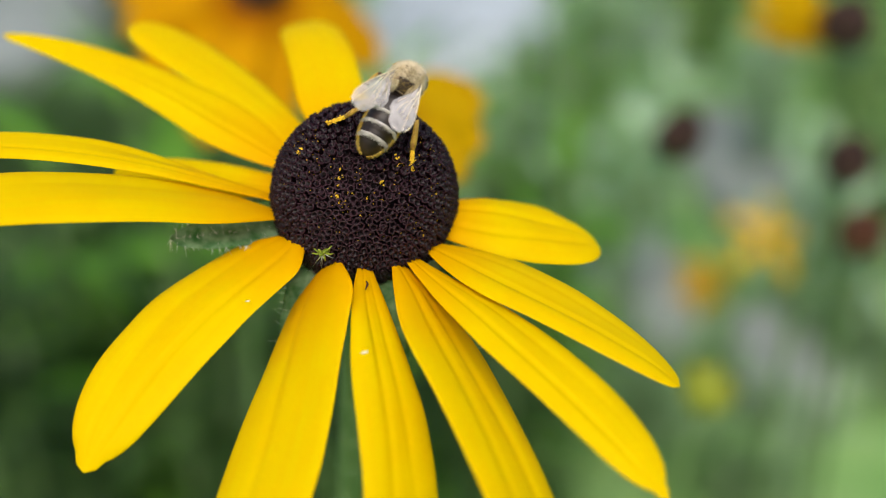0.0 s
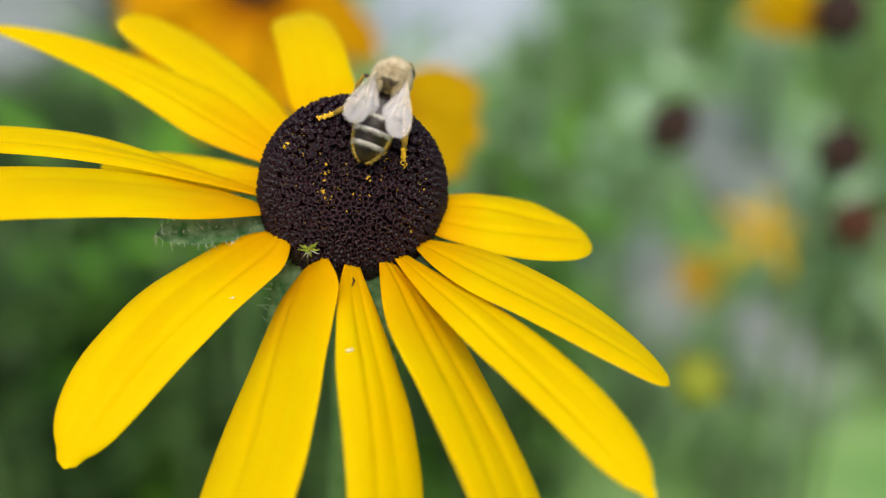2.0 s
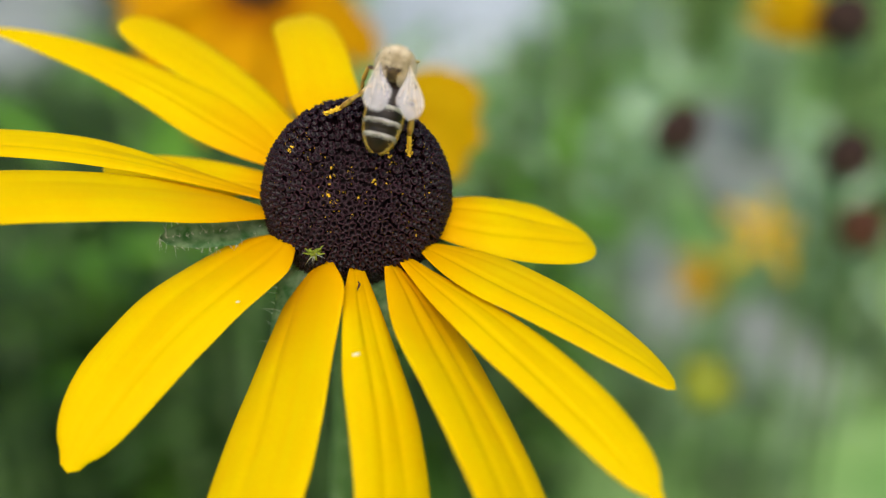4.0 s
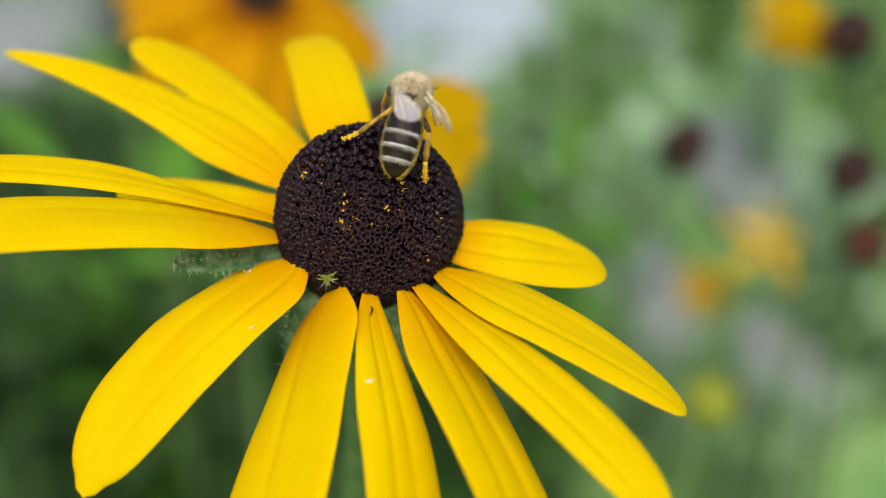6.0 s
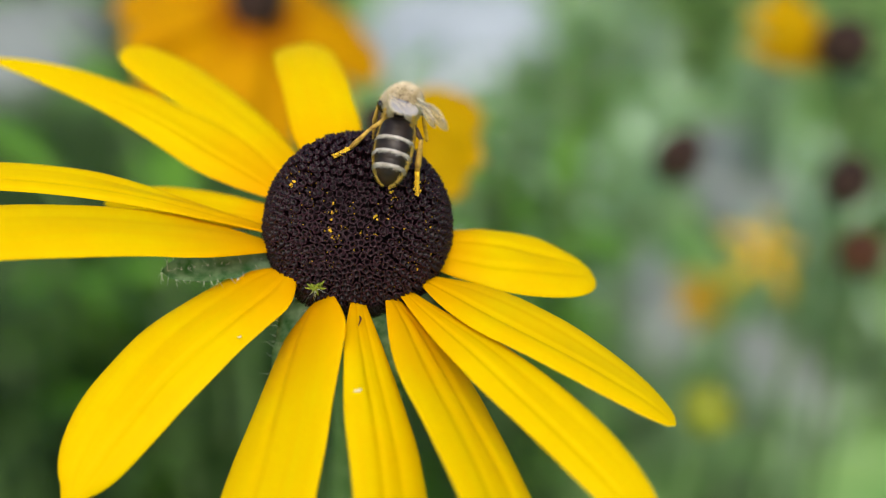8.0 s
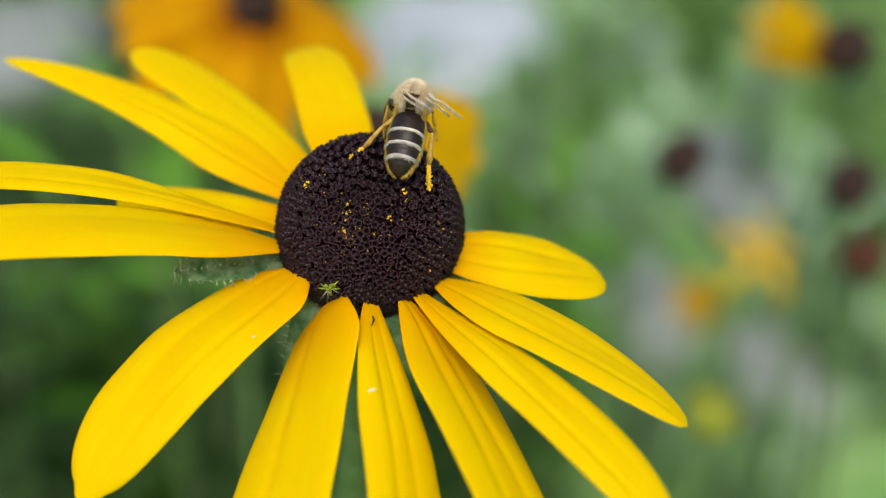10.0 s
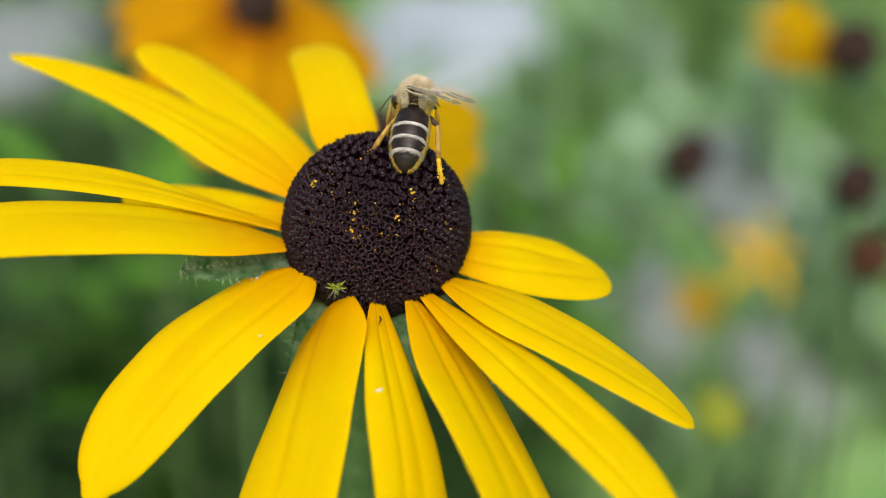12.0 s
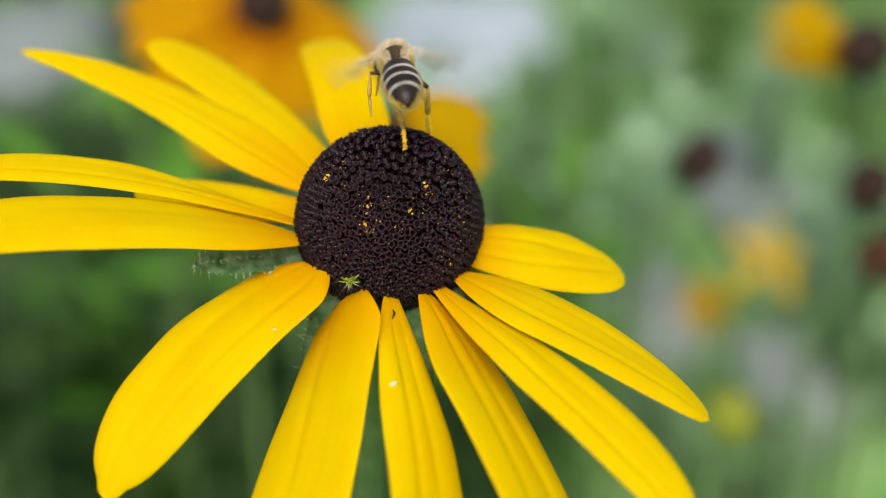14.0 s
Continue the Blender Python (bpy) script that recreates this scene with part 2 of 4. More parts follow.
def blade(bm, root, azimuth, length, droop, turn, wide, twist, shape, groove=0.25, thick=0.24, wave=0.12, seed=0, rows=30, cols=8, tooth=False, roll=0.0):
    """A petal, bract or leaf in millimetres, laid from root. droop and turn: degrees at the root, and their first and second change
    to the tip; twist: degrees at the root and change; shape: where it is widest, how blunt the tip, how broad the root; roll: how far the margins turn down."""
    widest, blunt, foot = shape
    uv = bm.loops.layers.uv.verify()
    c = Vector(root)
    grid, coords = [], []
    off = seed * 7.31
    for i in range(rows + 1):
        s = i / rows
        th = radians(droop[0] + droop[1] * s + droop[2] * s * s)
        ph = radians(azimuth + turn[0] * s + turn[1] * s * s)
        d = Vector((math.cos(th) * math.cos(ph), math.cos(th) * math.sin(ph), -math.sin(th)))
        side = Vector((-math.sin(ph), math.cos(ph), 0))
        nor = d.cross(side)
        tw = radians(twist[0] + twist[1] * s)
        u = side * math.cos(tw) + nor * math.sin(tw)
        up = d.cross(u)
        if s < widest:
            w = foot + (1 - foot) * math.sin(math.pi / 2 * s / widest)
        else:
            w = math.sqrt(max(0.0, 1 - ((s - widest) / ((0.97 if tooth else 1.0) - widest)) ** blunt)) if s < 0.97 or not tooth else 0.0
            if tooth and s > 0.8:
                w = max(w, 0.26 * math.sqrt(max(0.0, 1 - (max(0.0, s - 0.94) / 0.06) ** 2)))
        w = max(w * wide / 2, 0.05)
        line = []
        for k in range(cols + 1):
            v = 2 * k / cols - 1
            ripple = noise.noise(Vector((s * 3.1 + off, v * 1.3, off))) * wave * 2
            edge = 1 + 0.03 * noise.noise(Vector((s * 6 + off, 3.0 * (v > 0), 1.7)))
            crease = math.exp(-((v + 0.24) / 0.09) ** 2) + 0.8 * math.exp(-((v - 0.3) / 0.09) ** 2) + 0.35 * math.exp(-((v - 0.66) / 0.08) ** 2)
            lift = groove * (0.45 * crease - 0.75 * (1 - v * v)) * min(1, w * 0.7) + ripple * math.sin(math.pi * min(s * 1.2, 1))
            if roll:
                one, two = 0.55 + 0.45 * math.sin(5.1 * off), 0.55 + 0.45 * math.cos(3.7 * off)
                fold = one * math.exp(-((v + 0.30 + 0.07 * math.sin(4 * s + off)) / 0.10) ** 2) + two * math.exp(-((v - 0.32 - 0.07 * math.sin(3 * s + off)) / 0.09) ** 2)
                lift = (roll * (1 - v ** 4) - groove * fold * math.sin(math.pi * min(1.0, 0.12 + 0.8 * s))) * min(1, w * 0.35) - 0.12 + ripple * math.sin(math.pi * min(s * 1.2, 1))
            line.append(c + u * (w * v * edge) + up * lift)
        grid.append((line, up))
        coords.append(s)
        if i < rows:
            sm = (i + 0.5) / rows
            th = radians(droop[0] + droop[1] * sm + droop[2] * sm * sm)
            ph = radians(azimuth + turn[0] * sm + turn[1] * sm * sm)
            c = c + Vector((math.cos(th) * math.cos(ph), math.cos(th) * math.sin(ph), -math.sin(th))) * (length / rows)
    mm = 0.001
    top = [[bm.verts.new(p * mm) for p in line] for line, _ in grid]
    low = [[bm.verts.new((p - up * thick * (1 - 0.75 * abs(2 * k / cols - 1) ** 3)) * mm) for k, p in enumerate(line)] for line, up in grid]

    def face(vs, uvs):
        f = bm.faces.new(vs)
        for loop, q in zip(f.loops, uvs):
            loop[uv].uv = q

    for i in range(rows):
        a, b = coords[i], coords[i + 1]
        for k in range(cols):
            x, y = k / cols, (k + 1) / cols
            face((top[i][k], top[i + 1][k], top[i + 1][k + 1], top[i][k + 1]), ((x, a), (x, b), (y, b), (y, a)))
            face((low[i][k], low[i][k + 1], low[i + 1][k + 1], low[i + 1][k]), ((x, a), (y, a), (y, b), (x, b)))
        for k, flip in ((0, False), (cols, True)):
            vs = (top[i][k], low[i][k], low[i + 1][k], top[i + 1][k])
            x = k / cols
            q = ((x, a), (x, a), (x, b), (x, b))
            face(vs[::-1] if flip else vs, q[::-1] if flip else q)
    for i, flip in ((0, True), (rows, False)):
        for k in range(cols):
            vs = (top[i][k], low[i][k], low[i][k + 1], top[i][k + 1])
            face(vs if flip else vs[::-1], ((0, coords[i]),) * 4)
    return [g[0][cols // 2] for g in grid], grid


# ---- ground and planting ----
def ground_sheet():
    bm = bmesh.new()
    cuts = [-60, -12, -4, -2] + [i * 0.1 for i in range(-15, 60)] + [8, 14, 30, 60]
    rows = [[bm.verts.new((x, y, 0.012 * noise.noise(Vector((x * 5, y * 5, 0))) if abs(x) < 5 and abs(y) < 6 else 0)) for x in cuts] for y in cuts]
    for a, b in zip(rows, rows[1:]):
        for i in range(len(cuts) - 1):
            bm.faces.new((a[i], a[i + 1], b[i + 1], b[i]))
    ob = new("ground", mesh_of("ground", bm, LAWN))
    return tagged(ob, "mossy green lawn under the flower border", "ground", kind="structure")


ground_sheet()


def leafy_plant(name, height, spread, leaves, size, mat, seed, label):
    """A bushy plant: thin stalks that carry many narrow leaves."""
    rnd = random.Random(seed)
    plant = holder(name, Matrix.Identity(4), label, "plant", "border plants")
    stalks, crown = bmesh.new(), bmesh.new()
    for k in range(max(4, leaves // 16)):
        a, r = rnd.uniform(0, 6.283), spread * rnd.uniform(0.1, 0.8)
        top = Vector((r * math.cos(a), r * math.sin(a), height * rnd.uniform(0.7, 1.0)))
        foot = Vector((0.25 * top.x, 0.25 * top.y, -0.02))
        pts = curve_points(foot, (foot + top) / 2 + Vector((0, 0, 0.05)), top, 6)
        tube(stalks, pts, [0.003 - 0.0003 * i for i in range(6)], 5)
        for _ in range(16):
            t = rnd.uniform(0.12, 1.0)
            p = pts[0].lerp(pts[-1], t)
            blade(crown, p * 1000, rnd.uniform(0, 360), size * rnd.uniform(0.6, 1.2), (rnd.uniform(-60, -5), rnd.uniform(20, 80), 0), (rnd.uniform(-20, 20), 0),
                  size * rnd.uniform(0.2, 0.32), (0, rnd.uniform(-30, 30)), (0.4, 1.5, 0.3), 0.6, 0.5, 0.5, rnd.random() * 9, rows=6, cols=2)
    tagged(part("stalk", stalks, STEM, plant), kind="stuff")
    tagged(part("foliage", crown, mat, plant), kind="stuff")
    return plant


SPECIES = [
    leafy_plant("border_plant", 0.42, 0.10, 130, 75, LEAF_MID, 3, "bushy mid-green border plant with narrow leaves"),
    leafy_plant("border_plant", 0.30, 0.12, 130, 70, LEAF_DARK, 5, "dense dark green border plant rooted in the lawn"),
    leafy_plant("border_plant", 0.40, 0.11, 130, 80, LEAF_LIGHT, 8, "pale grey-green leafy border plant"),
    leafy_plant("border_plant", 0.20, 0.12, 110, 60, LEAF_MID, 12, "low mid-green leafy clump in the lawn"),
    leafy_plant("border_plant", 0.17, 0.12, 110, 60, LEAF_LIGHT, 17, "low pale green leafy clump in the lawn"),
    leafy_plant("border_plant", 0.44, 0.035, 64, 60, LEAF_MID, 23, "slender mid-green stalks with narrow leaves"),
    leafy_plant("border_plant", 0.36, 0.05, 80, 60, LEAF_DARK, 29, "slender dark green leafy stalks"),
    leafy_plant("border_plant", 0.40, 0.06, 80, 65, LEAF_LIGHT, 31, "slender pale green leafy stalks"),
]
SPECIES.append(leafy_plant("broad_leaved_plant", 0.26, 0.05, 16, 58, LEAF_GLINT, 37, "broad-leaved plant with glossy leaves, sky glints painted as pale colour"))
SPECIES.append(leafy_plant("sage_plant", 0.13, 0.10, 110, 45, LEAF_SAGE, 41, "low grey-green sage clump in the lawn"))
SPECIES.append(leafy_plant("border_plant", 0.15, 0.12, 120, 60, LEAF_DARK, 47, "low dark green leafy clump in the lawn"))
for k, plant in enumerate(SPECIES):
    plant.matrix_basis = pose(-1.3 + 0.37 * k + 0.15 * math.sin(5 * k), -1.1 + 0.45 * math.cos(7 * k), 0, 0, 0, 40 * k)


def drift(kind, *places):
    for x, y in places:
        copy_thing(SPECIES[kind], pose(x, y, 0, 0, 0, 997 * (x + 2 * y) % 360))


# Places and kinds are chosen to fit gaps and tones in the camera's view.
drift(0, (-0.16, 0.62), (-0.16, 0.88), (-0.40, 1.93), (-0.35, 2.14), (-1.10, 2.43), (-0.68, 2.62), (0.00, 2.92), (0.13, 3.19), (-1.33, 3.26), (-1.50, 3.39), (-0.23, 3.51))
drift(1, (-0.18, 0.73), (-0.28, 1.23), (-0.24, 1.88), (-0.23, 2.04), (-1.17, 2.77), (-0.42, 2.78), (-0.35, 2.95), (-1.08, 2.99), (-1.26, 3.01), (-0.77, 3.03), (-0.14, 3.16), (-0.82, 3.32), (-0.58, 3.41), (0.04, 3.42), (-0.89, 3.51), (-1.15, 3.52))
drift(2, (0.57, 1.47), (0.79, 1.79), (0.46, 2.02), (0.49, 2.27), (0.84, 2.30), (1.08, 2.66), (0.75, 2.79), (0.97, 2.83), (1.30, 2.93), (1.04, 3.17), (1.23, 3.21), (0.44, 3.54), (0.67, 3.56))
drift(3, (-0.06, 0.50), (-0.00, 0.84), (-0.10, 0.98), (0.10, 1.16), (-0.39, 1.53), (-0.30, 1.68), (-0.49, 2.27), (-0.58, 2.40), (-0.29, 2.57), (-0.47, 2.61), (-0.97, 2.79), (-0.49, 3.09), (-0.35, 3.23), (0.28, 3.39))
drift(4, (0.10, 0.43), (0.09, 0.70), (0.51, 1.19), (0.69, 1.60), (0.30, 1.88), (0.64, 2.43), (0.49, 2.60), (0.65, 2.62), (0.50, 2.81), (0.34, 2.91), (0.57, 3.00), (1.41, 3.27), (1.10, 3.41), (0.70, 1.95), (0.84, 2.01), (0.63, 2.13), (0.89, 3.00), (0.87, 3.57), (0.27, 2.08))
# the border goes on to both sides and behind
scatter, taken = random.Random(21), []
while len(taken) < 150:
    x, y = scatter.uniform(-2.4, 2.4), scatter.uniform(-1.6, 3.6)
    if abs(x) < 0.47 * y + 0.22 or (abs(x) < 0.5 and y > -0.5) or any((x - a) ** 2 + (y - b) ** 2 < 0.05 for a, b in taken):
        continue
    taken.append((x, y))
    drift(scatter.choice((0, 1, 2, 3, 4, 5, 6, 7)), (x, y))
# More plants, dark, mid and pale, placed to fit the camera's view.
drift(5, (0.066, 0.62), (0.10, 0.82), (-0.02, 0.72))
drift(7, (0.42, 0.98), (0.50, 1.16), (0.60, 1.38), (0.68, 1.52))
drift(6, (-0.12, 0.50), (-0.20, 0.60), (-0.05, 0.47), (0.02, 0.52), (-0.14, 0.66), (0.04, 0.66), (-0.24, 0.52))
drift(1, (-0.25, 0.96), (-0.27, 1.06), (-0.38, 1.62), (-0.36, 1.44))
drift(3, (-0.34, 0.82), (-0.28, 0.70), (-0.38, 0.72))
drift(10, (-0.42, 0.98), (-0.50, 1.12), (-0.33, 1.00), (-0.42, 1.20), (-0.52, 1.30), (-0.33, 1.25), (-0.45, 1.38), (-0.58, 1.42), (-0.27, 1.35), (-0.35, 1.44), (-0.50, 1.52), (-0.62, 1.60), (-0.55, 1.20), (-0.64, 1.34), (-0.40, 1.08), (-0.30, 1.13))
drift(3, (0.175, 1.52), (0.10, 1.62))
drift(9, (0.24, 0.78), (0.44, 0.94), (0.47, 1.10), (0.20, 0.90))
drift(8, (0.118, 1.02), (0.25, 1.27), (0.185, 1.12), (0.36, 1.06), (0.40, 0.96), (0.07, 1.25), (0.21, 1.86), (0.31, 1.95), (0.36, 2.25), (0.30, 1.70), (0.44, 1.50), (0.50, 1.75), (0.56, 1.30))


def patch_stone(x, y, wide, deep, seed, mat, label):
    """A flat stone with an uneven, rounded outline, added for a pale blurred background patch."""
    rings = []
    for grow, z in ((1.0, -0.01), (1.0, 0.022), (0.965, 0.032), (0.7, 0.036), (0.35, 0.035), (0.05, 0.035)):
        ring = []
        for k in range(36):
            a = 2 * math.pi * k / 36
            c, n = math.cos(a), math.sin(a)
            q = (abs(c) ** 3 + abs(n) ** 3) ** (-1 / 3)
            r = q * (1 + 0.10 * noise.noise(Vector((c * 1.5, n * 1.5, seed))))
            ring.append(Vector((0.5 * wide * r * c * grow, 0.5 * deep * r * n * grow, z + 0.004 * noise.noise(Vector((c * 4 * grow, n * 4 * grow, seed))))))
        rings.append(ring)
    bm = bmesh.new()
    loft(bm, rings)
    ob = new("patch_stone", mesh_of("patch_stone", bm, mat))
    ob.matrix_basis = pose(x, y, 0)
    return tagged(ob, label, "stone", "stepping stones")


PALE, DULL = "pale grey flat stone added for a pale blurred background patch", "dull grey flat stone added for a greyish blurred background patch"
# Placed and sized to the camera's view; small ones stand for bright blurred spots.
patch_stone(0.045, 2.42, 0.42, 0.86, 1, SLAB, PALE)
patch_stone(-0.88, 2.30, 0.40, 0.85, 2, SLAB_DULL, DULL)
patch_stone(0.415, 1.53, 0.14, 0.50, 3, SLAB_DULL, DULL)
patch_stone(0.330, 0.98, 0.10, 0.20, 4, SLAB_DULL, DULL)
patch_stone(0.215, 1.14, 0.12, 0.26, 5, SLAB_DULL, DULL)
patch_stone(0.325, 2.07, 0.10, 0.16, 6, SLAB, PALE)
patch_stone(0.180, 1.88, 0.07, 0.18, 7, SLAB_DULL, DULL)
patch_stone(0.450, 2.36, 0.11, 0.24, 8, SLAB, PALE)


def hedge():
    rnd = random.Random(4)
    bm = bmesh.new()
    for _ in range(2600):
        x, z = rnd.uniform(-6, 6), rnd.uniform(0, 1.6)
        y = 6.2 + 0.35 * noise.noise(Vector((x, z * 2, 0))) + rnd.uniform(-0.15, 0.15)
        blade(bm, Vector((x, y, z)) * 1000, rnd.uniform(180, 360), rnd.uniform(90, 160), (rnd.uniform(-40, 20), 40, 0), (0, 0), 60, (0, 20), (0.45, 1.8, 0.3), 0, 1, 0, 0, rows=3, cols=2)
    ob = new("hedge", mesh_of("hedge", bm, LEAF_MID))
    return tagged(ob, "dense green hedge far behind the flower bed", "hedge", kind="stuff")


hedge()


# ---- coneflowers ----
def small_flower(name, m, size, petals, petal_mat, cone_mat, cone, label, stem_to, petal_length=30.0, droop=(20, 30, 0), wide=9.0, start=0.0, span=360.0, seed=0, stem_bow=(0.0, 0.0), clipped=0.0, blunt=2.8):
    """A coneflower of the border: cone, rays and a stem down to the ground. cone: half-axes in millimetres."""
    thing = holder(name, m, label, "flower", "coneflowers of the border")
    rnd = random.Random(seed)
    bm = bmesh.new()
    ball(bm, (0, 0, cone[1] * 0.4 * 0.001), (cone[0] * 0.001, cone[0] * 0.001, cone[1] * 0.001), None, 10, 16)
    for v in bm.verts:
        v.co += v.co * 0.09 * noise.noise(v.co * 1900)
    part("cone", bm, cone_mat, thing)
    for k in range(petals):
        bm = bmesh.new()
        az = start + span * k / max(petals, 1) + rnd.uniform(-6, 6)
        blade(bm, (cone[0] * 0.8 * math.cos(radians(az)), cone[0] * 0.8 * math.sin(radians(az)), -1), az, petal_length * rnd.uniform(0.9, 1.08) * (1 - clipped * max(0.0, math.cos(radians(az))) - clipped * max(0.0, math.cos(radians(az - 222))) ** 3),
              (droop[0] + rnd.uniform(-8, 8), droop[1], droop[2]), (rnd.uniform(-8, 8), 0), wide, (rnd.uniform(-12, 12), 0), (0.55 if blunt > 2 else 0.42, blunt, 0.4), seed=seed + k, rows=12, cols=6)
        part("petal", bm, petal_mat, thing)
    bm = bmesh.new()
    end = m.inverted() @ Vector(stem_to)
    down = Vector((0, 0, -0.10))
    tube(bm, curve_points((0, 0, -cone[1] * 0.4e-3), down + Vector((*stem_bow, 0)), end, 12), [0.0013 + 0.00006 * i for i in range(12)], 7)
    part("stem", bm, STEM, thing)
    for k in range(6):
        bm = bmesh.new()
        blade(bm, (0, 0, -cone[1] * 0.5), 60 * k + 20, 9, (30, 30, 0), (0, 0), 3.5, (0, 0), (0.4, 1.6, 0.5), rows=5, cols=2)
        part("bract", bm, BRACT, thing)
    return thing


small_flower("coneflower", pose(-0.0438, 0.2712, 0.5399, 24, 16, 0), 1, 11, PETAL_SHADED, SEED_DARK, (6.5, 7.0),
                      "orange-yellow coneflower with broad hanging petals, shade painted into their colour", (-0.045, 0.30, -0.01), 38, (12, 30, 0), 16, seed=2, clipped=0.28)
small_flower("coneflower", pose(-0.0112, 0.1945, 0.5368, 40, 10, 0), 1, 4, PETAL_DIM_OCHRE, SEED_DARK, (3.2, 2.6),
                      "yellow coneflower half hidden by a larger one, shade painted into its petals", (-0.012, 0.23, -0.01), 19.0, (-2, 16, 0), 12.5, start=-66, span=112, seed=5, blunt=1.8)
HEAD_A = small_flower("seed_head", pose(0.0680, 0.3214, 0.4845, 20, 25, 0), 1, 0, PETAL, SEED_DARK, (7.2, 8.8),
                      "dark brown bare coneflower seed head on a stalk", (0.075, 0.34, -0.01), seed=7)
HEAD_B = small_flower("coneflower", pose(0.1195, 0.3353, 0.5140, 22, -20, 0), 1, 4, PETAL_DIM_OCHRE, SEED_DARK, (8.2, 8.4),
                      "dark coneflower head with a few yellow petals remaining", (0.12, 0.36, -0.01), 26, (-34, 10, 0), 10, start=120, span=100, seed=9)
HEAD_C = small_flower("seed_head", pose(0.1186, 0.3181, 0.4775, 20, 8, 0), 1, 0, PETAL, SEED_DARK, (7.4, 8.6),
                      "dark round coneflower seed head on a stalk", (0.125, 0.33, -0.01), seed=11)
HEAD_D = small_flower("seed_head", pose(0.1282, 0.3218, 0.4528, 20, -8, 0), 1, 0, PETAL, SEED_RUST, (7.6, 8.0),
                      "rusty brown coneflower seed head on a stalk", (0.135, 0.34, -0.01), seed=13)
small_flower("coneflower", pose(0.2160, 0.6939, 0.2872, 50, 0, 10), 1, 5, PETAL, BUD, (4, 3), "yellow coneflower with few petals, low in the border", (0.216, 0.74, -0.01), 33, (5, 45, 0), 9, seed=15)
small_flower("coneflower", pose(0.1838, 0.7000, 0.2535, 48, 0, 30), 1, 6, PETAL_DIM_OCHRE, BUD, (3, 3), "deep yellow coneflower low in the border", (0.184, 0.77, -0.01), 29, (20, 45, 0), 12, seed=18)


def flower_bud():
    thing = holder("flower_bud", pose(0.0618, 0.2321, 0.4533, 12, 8, 0), "yellow-green closed coneflower bud on a stalk", "flower bud")
    bm = bmesh.new()
    ball(bm, (0, 0, 0), (0.0048, 0.0048, 0.0042), None, 8, 14)
    part("cone", bm, BUD, thing)
    for k in range(10):
        bm = bmesh.new()
        a = 36 * k
        blade(bm, (4 * math.cos(radians(a)), 4 * math.sin(radians(a)), -1.5), a, 8, (-50, -40, 0), (0, 0), 3.2, (0, 0), (0.4, 1.7, 0.5), rows=6, cols=2)
        part("bract", bm, BUD, thing)
    bm = bmesh.new()
    tube(bm, curve_points((0, 0, -0.004), (0, 0, -0.1), thing.matrix_basis.inverted() @ Vector((0.066, 0.25, -0.01)), 10), [0.0012] * 10, 6)
    part("stem", bm, STEM, thing)
    return thing


BUD_THING = flower_bud()


# ---- the main coneflower ----
FLOWER = [
    (0, pose(-0.00773, 0.10527, 0.55620, 20.28, 4.64, 1.70)),
    (0.5, pose(-0.00780, 0.10512, 0.55631, 20.52, 4.74, 1.75)),
    (1, pose(-0.00793, 0.10478, 0.55620, 20.41, 4.75, 1.56)),
    (1.5, pose(-0.00822, 0.10426, 0.55627, 20.40, 4.73, 1.38)),
    (2, pose(-0.00853, 0.10404, 0.55667, 20.51, 4.54, 1.12)),
    (2.5, pose(-0.00889, 0.10361, 0.55726, 20.09, 4.65, 1.49)),
    (3, pose(-0.00908, 0.10361, 0.55746, 20.27, 4.60, 1.61)),
    (5.5, pose(-0.00690, 0.10392, 0.55517, 21.09, 4.86, 1.79)),
    (6, pose(-0.00738, 0.10383, 0.55504, 21.22, 4.61, 1.80)),
    (6.5, pose(-0.00795, 0.10352, 0.55531, 21.04, 4.57, 1.78)),
    (7, pose(-0.00836, 0.10331, 0.55566, 21.17, 4.34, 1.60)),
    (7.5, pose(-0.00844, 0.10323, 0.55562, 20.94, 4.45, 1.78)),
    (8, pose(-0.00816, 0.10349, 0.55532, 21.29, 4.88, 1.94)),
    (10.5, pose(-0.00650, 0.10419, 0.55519, 21.07, 5.48, 2.10)),
    (11, pose(-0.00652, 0.10401, 0.55549, 21.00, 5.61, 2.10)),
    (11.5, pose(-0.00653, 0.10408, 0.55542, 21.38, 5.46, 2.18)),
    (12, pose(-0.00627, 0.10399, 0.55542, 21.33, 5.82, 2.31)),
    (12.5, pose(-0.00584, 0.10394, 0.55544, 21.51, 5.70, 2.02)),
    (13, pose(-0.00559, 0.10423, 0.55542, 21.57, 5.56, 2.09)),
    (13.5, pose(-0.00553, 0.10426, 0.55575, 21.66, 5.44, 2.31)),
    (14, pose(-0.00564, 0.10416, 0.55607, 21.59, 5.54, 2.52)),
]
R, H, ZC, R0 = 8.72, 8.85, 0.75, 7.67   # disc half-axes, its centre and the ring of the petals, in millimetres
flower = holder("main_coneflower", FLOWER[0][1], "golden yellow coneflower in full bloom with dark disc", "flower")


def disc_place(azimuth, polar):
    """A point and the normal on the disc; polar: degrees from its crown."""
    a, p = radians(azimuth), radians(polar)
    at = Vector((R * math.sin(p) * math.cos(a), R * math.sin(p) * math.sin(a), ZC + H * math.cos(p)))
    nor = Vector((at.x / R ** 2, at.y / R ** 2, (at.z - ZC) / H ** 2)).normalized()
    return at, nor


